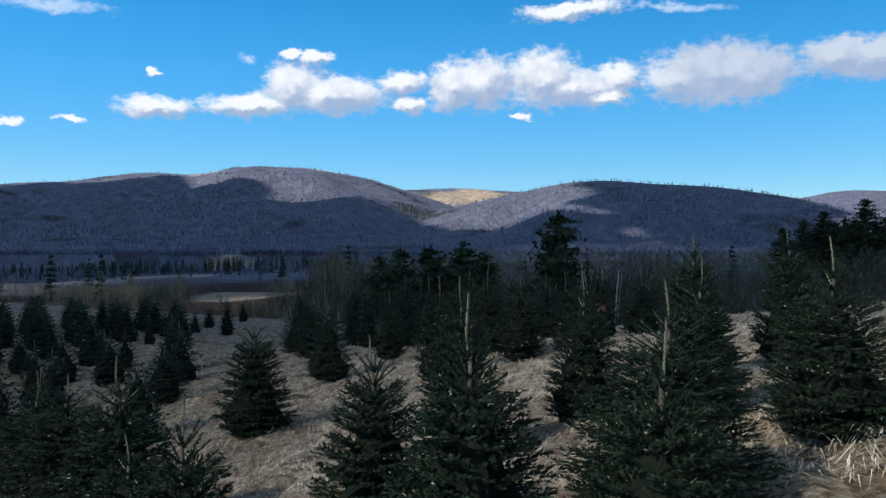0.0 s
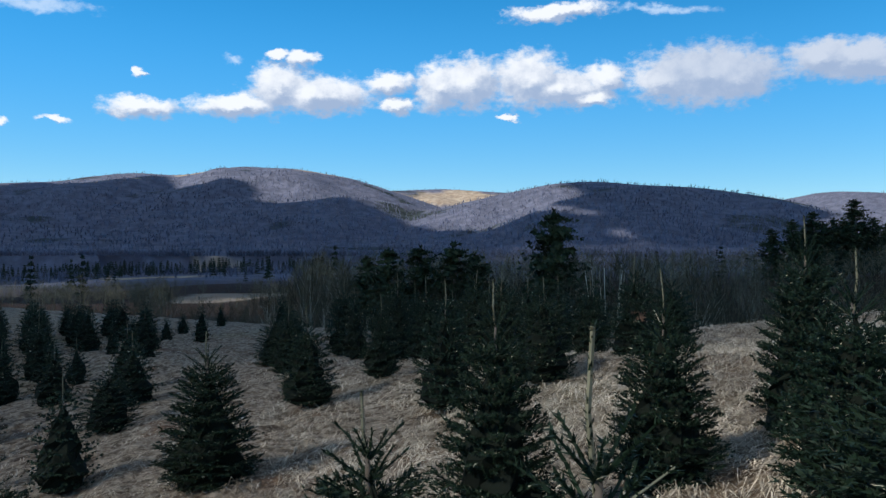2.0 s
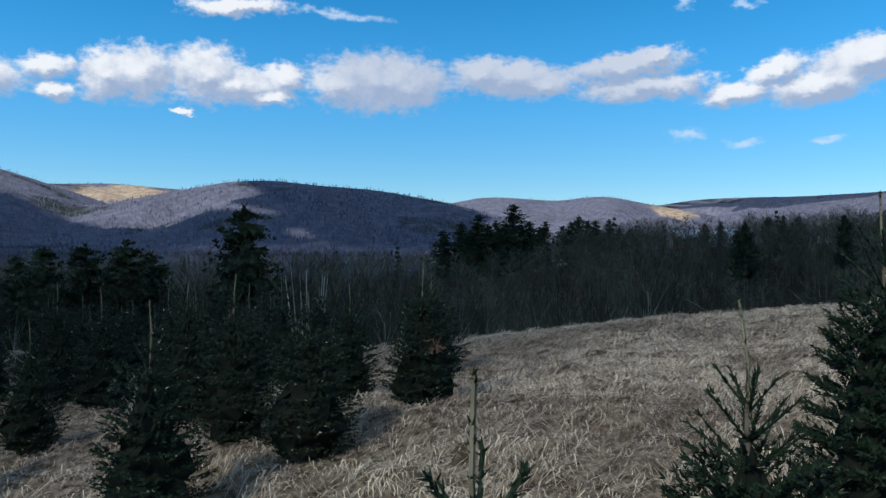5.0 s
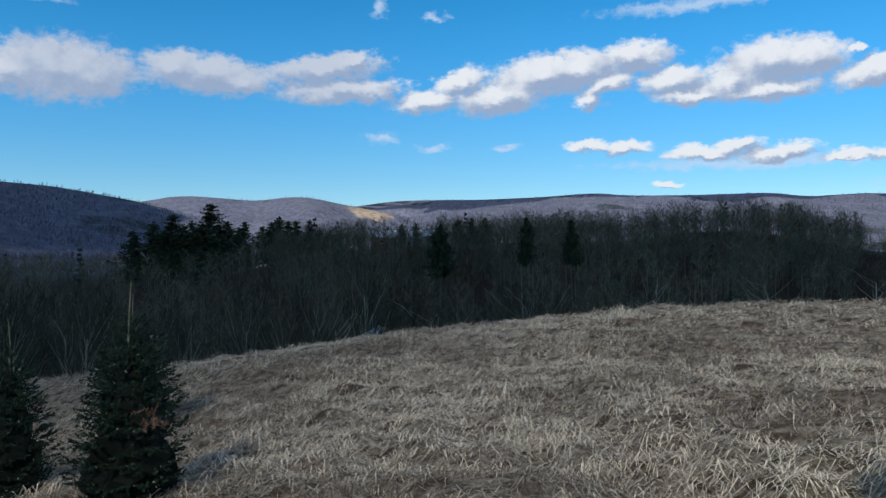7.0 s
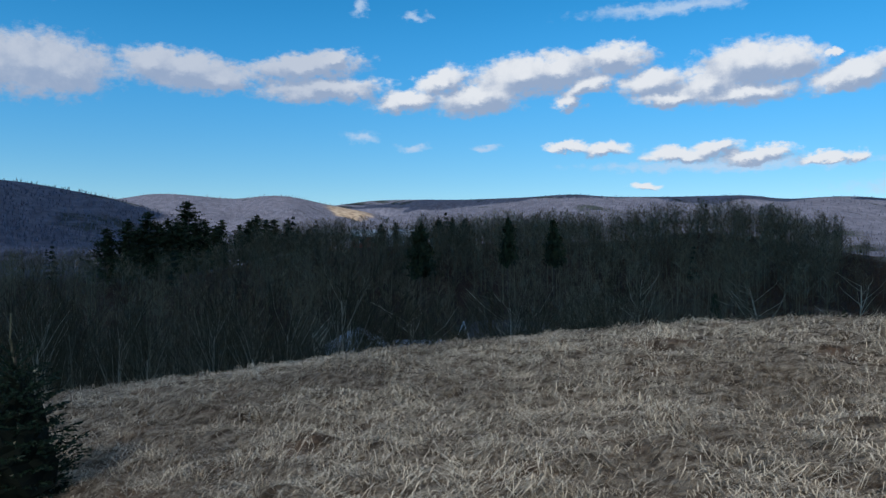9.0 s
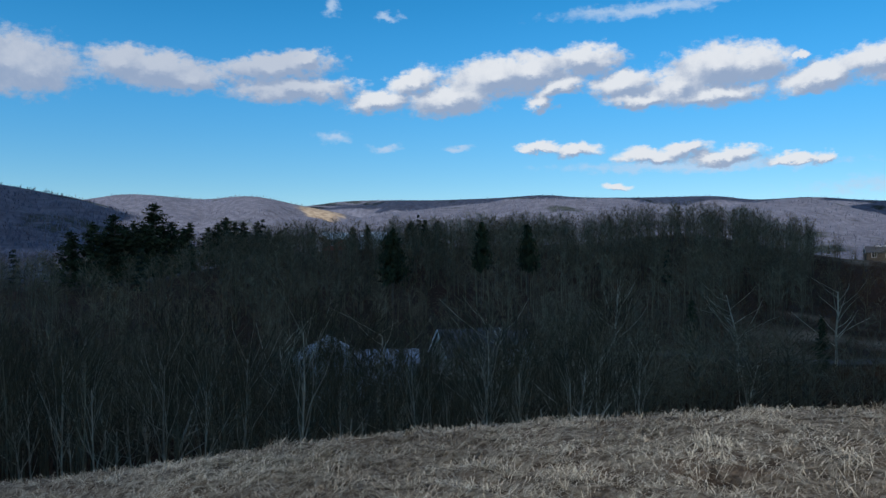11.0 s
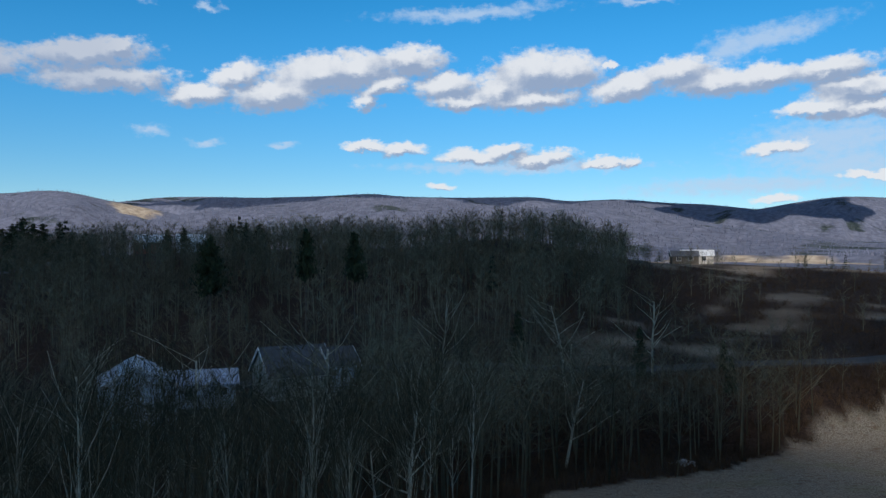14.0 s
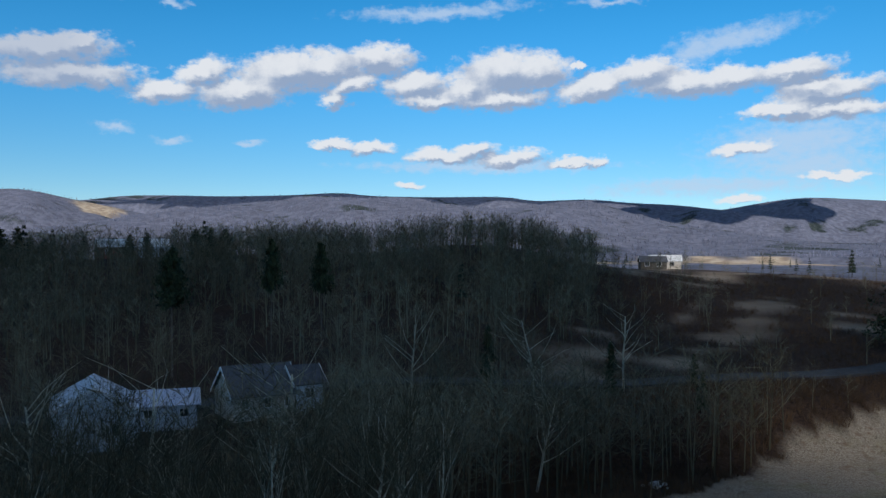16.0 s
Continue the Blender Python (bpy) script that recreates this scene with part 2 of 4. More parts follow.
GROUND = ground_material()
STRAW = varied("straw", (0.10, 0.072, 0.048), (0.80, 0.715, 0.56), 3.0, 0.8, random_by="island", spec=0.3, spread=0.95)
def needle_material():
    """Dark needles that vary from spray to spray, with a few pale tips."""

    def build(k, b):
        co = k.n("ShaderNodeTexCoord").outputs["Object"]
        r = k.n("ShaderNodeNewGeometry").outputs["Random Per Island"]
        own = k.n("ShaderNodeObjectInfo").outputs["Random"]
        f = k.math("ADD", k.math("MULTIPLY", k.noise(co, 2.6, 4.0, 0.6), 0.7), k.math("MULTIPLY_ADD", r, 0.45, -0.15), clamp=True)
        col = k.mix(f, (0.003, 0.010, 0.006, 1), (0.020, 0.047, 0.025, 1))
        col = k.mix(k.math("MULTIPLY", own, 0.35), col, (0.022, 0.032, 0.015, 1))
        col = k.mix(k.ramp(r, 0.985, 0.99), col, (0.30, 0.29, 0.22, 1))
        link(k, b, Base_Color=col, Roughness=0.6, Specular_IOR_Level=0.2)

    return material("fir_needles", build)


NEEDLE = needle_material()
# near-black: the shade between the branches is put into this colour
INNERSHADE = varied("fir_inner_shade", (0.003, 0.006, 0.004), (0.010, 0.016, 0.010), 9.0, 0.9)
LEADER = varied("fir_leader", (0.075, 0.08, 0.05), (0.25, 0.24, 0.17), 9.0, 0.7, random_by="island")
DEAD = varied("dead_needles", (0.13, 0.08, 0.055), (0.24, 0.16, 0.12), 9.0, 0.9, random_by="island")
FIRBARK = varied("fir_bark", (0.06, 0.05, 0.04), (0.16, 0.14, 0.12), 14.0, 0.9, bump=0.4)
BARK = varied("grey_bark", (0.058, 0.055, 0.038), (0.235, 0.225, 0.155), 5.0, 0.9, stretch=(1, 1, 0.35), bump=0.5)
PALEBARK = varied("pale_bark", (0.22, 0.21, 0.165), (0.60, 0.57, 0.45), 4.0, 0.85, stretch=(1, 1, 0.5), bump=0.3)
TWIG = varied("twigs", (0.027, 0.0245, 0.0145), (0.088, 0.080, 0.048), 0.7, 0.9, random_by="object")
BRUSH = varied("brush", (0.034, 0.022, 0.014), (0.125, 0.078, 0.045), 0.5, 0.95, random_by="island")
PINE = varied("pine_needles", (0.012, 0.020, 0.010), (0.055, 0.072, 0.032), 1.2, 0.7, random_by="island")
FARPINE = varied("far_conifer", (0.009, 0.016, 0.011), (0.030, 0.044, 0.028), 0.3, 0.9, random_by="island")
# crowns on the far ridges: haze painted in as a blue-grey tint
RIDGETWIG = varied("hazed_ridge_crowns", (0.080, 0.090, 0.130), (0.255, 0.272, 0.37), 0.008, 0.95, random_by="island")
FARTWIG = varied("far_crowns", (0.054, 0.051, 0.034), (0.245, 0.232, 0.160), 0.05, 0.95, random_by="island")


# ---------------------------------------------------------------- mesh helpers
def part(name, data, mat, parent=None, label=""):
    """Links a mesh (or bmesh) as one object under its thing."""
    if isinstance(data, bmesh.types.BMesh):
        me = bpy.data.meshes.new(name)
        data.to_mesh(me)
        data.free()
        data = me
    if mat and not data.materials:
        data.materials.append(mat)
    ob = new(name, data)
    if parent is not None:
        ob.parent = parent
    if label:
        ob["label"] = label
    return ob


def mesh_of(name, verts, faces, smooth=False):
    me = bpy.data.meshes.new(name)
    verts = np.asarray(verts, float).reshape(-1, 3)
    me.from_pydata(verts.tolist(), [], faces if isinstance(faces, list) else faces.tolist())
    if smooth:
        me.polygons.foreach_set("use_smooth", [True] * len(me.polygons))
    me.update()
    return me


def box(bm, x0, x1, y0, y1, z0, z1, bevel=0.0):
    m = Matrix.Translation(((x0 + x1) / 2, (y0 + y1) / 2, (z0 + z1) / 2)) @ Matrix.Diagonal((x1 - x0, y1 - y0, z1 - z0, 1))
    made = bmesh.ops.create_cube(bm, size=1.0, matrix=m)
    if bevel:
        edges = list({e for v in made["verts"] for e in v.link_edges})
        bmesh.ops.bevel(bm, geom=edges, offset=bevel, segments=1, affect="EDGES")


# ---------------------------------------------------------------- the land
ORIGIN = np.array((0.69, 9.39))
ALONG, ACROSS = np.array((0.719, 0.695)), np.array((0.695, -0.719))
HUB = (3.6, 11.7)


def smooth01(x, lo, hi):
    t = np.clip((np.asarray(x, float) - lo) / (hi - lo), 0, 1)
    return t * t * (3 - 2 * t)


def waves(x, y, seed, size):
    """A cheap smooth unevenness from a few turned waves, about -1 to 1."""
    rng = np.random.RandomState(seed)
    out = 0
    for i in range(7):
        a, f, p = rng.uniform(0, 2 * np.pi), rng.uniform(0.6, 1.9) / size * 2 * np.pi, rng.uniform(0, 6.28)
        out = out + np.sin((x * np.cos(a) + y * np.sin(a)) * f + p)
    return out / 3.4


FALL_U = [-50.1, -16.7, 0, 12.5, 14.2, 15.8, 17.9, 20, 26.7, 37.5, 50.1, 66.7, 90.1, 103.4, 114.3, 125.1, 137.6, 191.9, 250.3, 350.4, 667.4, 1251.3, 5005.1]
FALL_Z = [-4, -1.4, 0, 0.72, 0.72, 0.45, -0.3, -0.95, -3.4, -7.6, -10.6, -13.6, -16.8, -17.4, -11.4, -10.7, -10.3, -5.5, -0.5, 3.0, 9, 24, 50]
# how the field swells and leans across on its way to the crest
SWELL_U = [-12, -3, 4, 10, 14, 18, 22, 28, 40]
SWELL_Z = [-0.06, -0.25, 0.14, -0.25, -0.03, 0.38, 0.14, 0.05, 0]
SWELL_V = [0.03, 0.14, 0.05, 0.11, 0.3, 0, 0, 0, 0]

# ridges: radius of the crest, radius of the foot, then compass degrees and heights in degrees along the crest
RIDGES = [(2500, 900, [-89.25, -71.4, -47.6, -35.7, -27.96, -23.68, -21.3, -18.92, -16.42, -14.64, -12.85, -10.59, -8.45, -6.19, -3.57, -0.95, 4.4, 10.71], [2.24, 2.72, 3.44, 3.68, 3.96, 4.27, 4.7, 4.91, 4.86, 5.23, 5.53, 5.53, 5.37, 4.99, 4.35, 3.56, 1.76, -0.16]),
          (3350, 2500, [-23.8, -10.71, -3.57, 1.31, 4.4, 8.33, 13.09, 19.04], [2.72, 3.92, 4.19, 4.32, 4.11, 3.92, 3.32, 2.24]),
          (1850, 850, [-19.04, -8.33, -2.38, 1.19, 4.4, 6.66, 8.09, 11.07, 13.68, 17.25, 20.11, 22.85, 24.99, 26.18, 28.56, 33.32], [0.56, 1.52, 2.48, 3.08, 3.87, 4.28, 4.61, 4.73, 4.47, 4.21, 3.8, 3.32, 2.78, 2.36, 1.64, 0.56]),
          (3000, 2000, [15.47, 22.61, 25.23, 27.25, 29.99, 32.49, 33.91, 35.82, 38.08, 40.46, 45.22], [2.24, 3.32, 3.8, 3.71, 3.48, 3.83, 3.71, 3.26, 2.84, 2.36, 1.52]),
          (2300, 1300, [30.94, 36.3, 41.89, 46.89, 52.48, 56.17, 59.26, 63.78, 67.47, 69.73, 71.52, 74.85, 77.71, 83.3, 95.2], [1.04, 1.76, 2.66, 3.26, 3.68, 3.54, 3.32, 2.9, 3.41, 3.36, 2.66, 1.88, 1.4, 0.68, 0.44]),
          (3900, 3000, [30.94, 36.89, 38.91, 41.89, 45.34, 49.15, 52.48, 54.74, 59.26, 63.78, 65.57, 69.38, 71.99, 74.85, 77.71, 83.3], [2.72, 3.2, 3.51, 3.6, 3.59, 3.74, 3.96, 3.74, 3.68, 3.71, 3.38, 3.51, 3.23, 3.08, 2.72, 2]),
          (4350, 3200, [69.02, 73.78, 77.71, 79.73, 81.87, 83.18, 87.35, 92.82, 101.15, 113.05, 130.9], [1.52, 2.24, 2.72, 3.08, 3.38, 3.41, 3.06, 2.72, 2.48, 2.24, 1.76])]


def crest_height(ridge, az):
    r, foot, a, e = ridge
    e = sum(np.interp(az + o, a, e, left=-1.0, right=-1.0) for o in (-0.7, 0, 0.7)) / 3
    return e


def along_across(x, y):
    """Distance down the field towards the valley, and across it."""
    dx, dy = x - ORIGIN[0], y - ORIGIN[1]
    return dx * ALONG[0] + dy * ALONG[1], dx * ACROSS[0] + dy * ACROSS[1]


def height(x, y):
    """The land's height in metres."""
    x, y = np.asarray(x, float), np.asarray(y, float)
    u, v = along_across(x, y)
    fall = sum(np.interp(u + o, FALL_U, FALL_Z) for o in (-2.1, 0, 2.1)) / 3
    west = smooth01(-v, 25, 150)
    fall = np.where(u > 15.8, np.maximum(fall, 0) + np.minimum(fall, 0) * (1 - 0.72 * west), fall)
    z = 1.25 - 0.0237 * np.hypot(x, y) + np.where(v > 0, 0.54 * np.tanh(0.13 * v / 0.54), 1.5 * np.tanh(0.13 * v / 1.5)) + fall
    z = z + 0.035 * np.clip(y - 11.5, -9, 6) * (1 - smooth01(v, -1, 6)) * (1 - smooth01(u, 18, 40)) - 0.1 * smooth01(v, -3, 3) * (1 - smooth01(u, 20, 40))
    z = z + np.interp(u, SWELL_U, SWELL_Z) + np.tanh(v / 8) * np.interp(u, SWELL_U, SWELL_V)
    z = z + 0.05 * waves(x, y, 3, 9.0) * smooth01(-u, -40, 0) + (0.022 * waves(x, y, 5, 2.2) + 0.045 * waves(x, y, 6, 0.9) + 0.026 * waves(x, y, 9, 0.5)) * (u < 25)
    z = z + 0.10 * np.exp(-((u - 14.2) / 3.4) ** 2) * smooth01(-v, -0.5, 2.0)
    r = np.hypot(x - HUB[0], y - HUB[1])
    az = np.degrees(np.arctan2(x - HUB[0], y - HUB[1]))
    z = z + 1.2 * waves(x, y, 8, 90.0) * smooth01(r, 75, 165)
    # wooded hill across the valley
    z = z + 11 * np.exp(-((r - 300) / 79) ** 2) * smooth01(az, 24, 37) * (1 - 0.55 * smooth01(az, 63, 71.5)) * (1 - smooth01(az, 101, 125))
    z = z + 3 * np.exp(-(((x - 284) / 42) ** 2 + ((y - 128) / 45) ** 2))
    back = smooth01(np.abs(az - 30), 100, 135)
    z = np.minimum(z, 60)
    z = z + back * smooth01(r, 300, 2500) * 150 * (1 + 0.4 * waves(x, y, 21, 1500))
    for i, ridge in enumerate(RIDGES):
        top = np.tan(np.radians(crest_height(ridge, az))) * ridge[0] + 2.6
        crest = ridge[0] * (1 + 0.05 * np.sin(az * 0.23 + i) + 0.02 * np.sin(az * 0.9 + 2 * i))
        top = top * crest / ridge[0]
        t = np.where(r < crest, smooth01(r, ridge[1], crest) ** 1.15, 1 - 0.8 * smooth01(r, crest, crest * 1.35))
        spur = waves(x, y, 40 + i, 420.0) * 0.5 + waves(x, y, 50 + i, 170.0) * 0.22
        rise = top * t + spur * top * 0.16 * np.sin(np.pi * np.clip(t, 0, 1)) ** 1.0 * (t < 0.985)
        z = np.maximum(z, np.where((top > 0) & (t > 0.002), rise, -1e3))
    return z


def ground_at(x, y):
    return float(height(np.array([x]), np.array([y]))[0])


def covers(x, y):
    """How much of the land is straw field, meadow and far woods, each 0 to 1."""
    u, v = along_across(x, y)
    r = np.hypot(x - HUB[0], y - HUB[1])
    az = np.degrees(np.arctan2(x - HUB[0], y - HUB[1]))
    rim = np.interp(v, [-200, -60, -20, 2, 8, 15, 24, 46, 65, 83, 120, 300], [30, 30, 26, 24.2, 48, 70, 82, 91, 105, 112, 117, 125]) + 1.2 * waves(x, y, 11, 12.0) + 0.3 * waves(x, y, 12, 5.0)
    field = 1 - smooth01(u, rim - 0.6, rim + 0.8)
    patches = [(-197, 619, 38, 60), (-214, 868, 30, 16), (-53, 243, 16, 24), (211, 58, 38, 14), (225, 29, 27, 12), (301, 86, 50, 26), (138, 475, 60, 21), (161, 77, 16, 9),
               (340, 23, 67, 36), (151, 64, 26, 12)]
    meadow = np.zeros_like(x)
    for px, py, a, b in patches:
        d = np.hypot((x - px) / a, (y - py) / b) + 0.25 * waves(x, y, 13, 25.0)
        old = smooth01(waves(x, y, 33, 34.0), -0.5, 0.5)
        meadow = np.maximum(meadow, (0.5 * old if px > 0 else 1.0) * (1 - smooth01(d, 0.75, 1.1)))
    high = [(-5.5, 2750, 2.62, 230), (-2.4, 3050, 2.97, 220), (1.4, 3250, 3.57, 160), (-14.3, 2320, 2.62, 60), (-20.2, 2150, 1.9, 60), (-7.7, 2150, 2.38, 45), (-10.1, 2470, 1.78, 60), (37.5, 2750, 1.43, 150), (78.5, 1250, 7.14, 120), (71.4, 1050, 3.57, 60)]
    for a0, r0, a, b in high:
        d = np.hypot((az - a0) / a, (r - r0) / b) + 0.3 * waves(x, y, 17, 140.0)
        meadow = np.maximum(meadow, 1 - smooth01(d, 0.7, 1.05))
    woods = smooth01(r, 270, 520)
    return field, meadow, woods


def build_ground():
    az = np.concatenate([np.arange(-46, 104, 0.42), np.arange(104, 314, 2.5)])
    rad = [0.0]
    step = 0.3
    while rad[-1] < 4900:
        rad.append(rad[-1] + step)
        step = max(0.3, min(rad[-1] * 0.024, 38.0))
    rad = np.array(rad[1:])
    a = np.radians(az)
    gx = HUB[0] + rad[:, None] * np.sin(a)[None]
    gy = HUB[1] + rad[:, None] * np.cos(a)[None]
    gz = height(gx, gy)
    n, m = gx.shape
    verts = np.stack([gx, gy, gz], -1).reshape(-1, 3)
    i, j = np.meshgrid(np.arange(n - 1), np.arange(m), indexing="ij")
    k = (j + 1) % m
    faces = np.stack([i * m + j, (i + 1) * m + j, (i + 1) * m + k, i * m + k], -1).reshape(-1, 4)[:, ::-1]
    verts = np.concatenate([verts, [[*HUB, ground_at(*HUB)]]])
    cap = [[len(verts) - 1, (q + 1) % m, q] for q in range(m)]
    me = mesh_of("ground", verts, faces.tolist() + cap, smooth=True)
    for name, values in zip(("field", "meadow", "woods"), covers(verts[:, 0], verts[:, 1])):
        at = me.attributes.new(name, "FLOAT", "POINT")
        at.data.foreach_set("value", values.astype(np.float32))
    ob = part("ground", me, GROUND)
    tagged(ob, "rolling winter land of dry straw field, leaf litter and wooded ridges", "ground", kind="structure")


build_ground()


# ---------------------------------------------------------------- plants: shared growth code
def needles(rng, start, end, radius, count, width, lean=0.55):
    """Needles round a twig as thin triangles: arrays of vertices, three to a needle."""
    start, end = np.asarray(start, float), np.asarray(end, float)
    axis = end - start
    length = np.linalg.norm(axis) + 1e-9
    axis = axis / length
    side = np.cross(axis, (0.3, 0.2, 1.0))
    side /= np.linalg.norm(side) + 1e-9
    top = np.cross(side, axis)
    t = rng.uniform(0, 1, count)
    ang = rng.uniform(0, 2 * np.pi, count)
    out = np.cos(ang)[:, None] * side + np.sin(ang)[:, None] * top
    base = start + axis * (t * length)[:, None]
    reach = radius * rng.uniform(0.7, 1.15, count) * (1 - 0.25 * t)
    tip = base + out * reach[:, None] + axis * (reach * lean * rng.uniform(0.6, 1.5, count))[:, None]
    across = np.cross(out, axis) * (width / 2)
    return np.stack([base - across, base + across, tip], 1).reshape(-1, 3)


def tube(p, r, sides=4):
    """A tapered tube through points p with radii r: vertices and faces."""
    p, r = np.asarray(p, float), np.asarray(r, float)
    d = np.gradient(p, axis=0)
    d /= np.linalg.norm(d, axis=1)[:, None] + 1e-9
    ref = np.array((0.31, 0.17, 0.0)) if abs(d[0][2]) > 0.7 else np.array((0.0, 0.0, 1.0))
    s = np.cross(d, ref)
    s /= np.linalg.norm(s, axis=1)[:, None] + 1e-9
    q = np.cross(s, d)
    ang = np.arange(sides) * 2 * np.pi / sides
    v = p[:, None] + r[:, None, None] * (np.cos(ang)[None, :, None] * s[:, None] + np.sin(ang)[None, :, None] * q[:, None])
    f = [[i * sides + j, i * sides + (j + 1) % sides, (i + 1) * sides + (j + 1) % sides, (i + 1) * sides + j] for i in range(len(p) - 1) for j in range(sides)]
    f.append([(len(p) - 1) * sides + j for j in range(sides)])
    return v.reshape(-1, 3), f


class Pile:
    """Collects vertices and faces of many pieces into one mesh."""

    def __init__(self):
        self.v, self.f, self.n = [], [], 0

    def add(self, v, f):
        self.v.append(np.asarray(v, float))
        self.f.extend([[i + self.n for i in face] for face in f])
        self.n += len(v)

    def loose(self, v, k=3):
        self.add(v, [list(range(i, i + k)) for i in range(0, len(v), k)])

    def mesh(self, name, smooth=False):
        return mesh_of(name, np.concatenate(self.v) if self.v else np.zeros((0, 3)), self.f, smooth)


# ---------------------------------------------------------------- the fir plantation
def fir(seed, detail, leaders=1):
    """A young fir about 1 m high (to be scaled): trunk, leader and brush-like branches. detail 2 close, 1 middle, 0 far."""
    rng = np.random.RandomState(seed)
    thing = new("fir_tree")
    crown_top = 0.815 + rng.uniform(-0.035, 0.03)
    wide = rng.uniform(0.262, 0.302)
    v, f = tube([(0, 0, -0.05), (0.004, 0, 0.3), (0, 0.004, crown_top)], [0.020, 0.014, 0.005], 6)
    part("trunk", mesh_of("trunk", v, f, True), FIRBARK, thing)
    lead, crown, core = Pile(), Pile(), Pile()
    per_m, width, radius = ((280, 0.0074, 0.0165), (165, 0.0105, 0.018), (46, 0.025, 0.024))[2 - detail]
    for q in range(leaders):
        lean = np.array((rng.uniform(-0.018, 0.018), rng.uniform(-0.018, 0.018))) * (1 + 2.2 * q)
        foot = np.array((0.0, 0.0, crown_top - 0.04)) if q == 0 else np.array((0.06, -0.04, crown_top - 0.10))
        end = foot + (lean[0], lean[1], (1.0 - crown_top + 0.04) * (1 - 0.1 * q))
        mid = (foot + end) / 2 + (rng.uniform(-0.008, 0.008), rng.uniform(-0.008, 0.008), 0)
        thick = (0.0038, 0.0040, 0.0042)[detail]
        lead.add(*tube([foot, mid, end], [thick, thick * 0.9, thick * 0.75], 5))
        if detail:
            n = int(per_m * 0.30)
            green = crown if detail == 2 else lead
            green.loose(needles(rng, foot, mid, radius * 0.75, n, width * 0.8, 1.2))
            green.loose(needles(rng, mid, end, radius * 0.55, n // 2, width * 0.7, 1.5))
    if detail:
        # the last whorls: upright brush-like arms, clear of one another
        for z, count, size, steep in ((crown_top - 0.015, 5, 0.105, 1.35), (crown_top - 0.075, 6, 0.135, 1.0), (crown_top - 0.135, 7, 0.15, 0.75)):
            turn = rng.uniform(0, 6.28)
            for a in range(count):
                ang = turn + a * 6.283 / count + rng.uniform(-0.2, 0.2)
                d = np.array((math.cos(ang), math.sin(ang), steep * rng.uniform(0.85, 1.15)))
                d = d / np.linalg.norm(d) * size * rng.uniform(0.8, 1.2)
                p0, p1 = np.array((0, 0, z)), np.array((0, 0, z)) + d
                crown.add(*tube([p0, p1], [0.0034, 0.0016], 3))
                crown.loose(needles(rng, p0, p1, radius * 0.85, int(per_m * 1.1 * np.linalg.norm(d)), width * 0.9, 0.9))
        lead.loose(needles(rng, end - (0, 0, 0.010), end + (0, 0, 0.004), 0.008, 12, 0.006, 0.6))
    levels = (15, 13, 10)[2 - detail]
    for i in range(levels):
        t = i / (levels - 1)
        z = 0.035 + (crown_top - 0.035) * t ** 0.95
        reach = wide * (1.03 - t ** (1.15 if detail == 2 else 1.55)) * (0.80 + 0.20 * min(1, t / 0.12)) + 0.03 * t ** 2 + 0.01
        if detail and z > crown_top - 0.16:
            continue
        arms = int(round((13, 11, 9)[2 - detail] * (1 - 0.45 * t) + rng.uniform(-0.5, 0.5)))
        phase = rng.uniform(0, 6.28)
        for a in range(arms):
            ang = phase + a * 6.283 / arms + rng.uniform(-0.25, 0.25)
            long_ = reach * rng.uniform(0.84, 1.08)
            rise = 0.10 + 0.80 * t ** 1.5 + rng.uniform(-0.06, 0.12)
            d = np.array((math.cos(ang), math.sin(ang), rise))
            base = np.array((0, 0, z + rng.uniform(-0.015, 0.015)))
            bend = base + d * long_ * 0.55 - np.array((0, 0, 0.025 * (1 - t)))
            tip = base + d * long_ + np.array((0, 0, 0.02))
            begin = base + (bend - base) * (0.45 if t < 0.85 else 0.1)
            if detail == 2:
                crown.add(*tube([base, bend, tip], [0.0035, 0.0026, 0.0014], 3))
            for p0, p1 in ((begin, bend), (bend, tip)):
                crown.loose(needles(rng, p0, p1, radius, int(per_m * np.linalg.norm(p1 - p0)), width, 0.9))
            side = np.array((-d[1], d[0], 0.0))
            for s in range((5, 4, 3)[2 - detail]):
                if t > 0.93 and s > 1:
                    continue
                w = 0.38 + 0.55 * (s + rng.uniform(0, 1)) / 5
                sign = 1 if s % 2 else -1
                p0 = base + (tip - base) * w
                arm = min(long_ * (1.02 - w) * 0.8 + 0.03, 0.13)
                p1 = p0 + (d * 0.8 + side * sign * 0.7 + np.array((0, 0, rng.uniform(-0.12, 0.22)))) * arm
                crown.loose(needles(rng, p0, p1, radius, int(per_m * np.linalg.norm(p1 - p0)), width, 0.9))
    # dense inner foliage as a ragged core, the crown's inner shade painted near-black
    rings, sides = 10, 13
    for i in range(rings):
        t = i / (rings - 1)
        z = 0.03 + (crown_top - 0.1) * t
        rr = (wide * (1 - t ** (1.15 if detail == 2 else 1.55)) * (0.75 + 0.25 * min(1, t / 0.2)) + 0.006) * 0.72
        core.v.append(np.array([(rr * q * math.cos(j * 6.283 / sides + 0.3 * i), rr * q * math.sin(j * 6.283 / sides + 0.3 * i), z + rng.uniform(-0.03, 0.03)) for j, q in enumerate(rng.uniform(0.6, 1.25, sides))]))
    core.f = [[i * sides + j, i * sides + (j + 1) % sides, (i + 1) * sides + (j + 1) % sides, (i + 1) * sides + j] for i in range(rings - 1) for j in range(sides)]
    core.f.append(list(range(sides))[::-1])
    part("crown", crown.mesh("crown"), NEEDLE, thing)
    part("inner_foliage", core.mesh("inner_foliage"), INNERSHADE, thing)
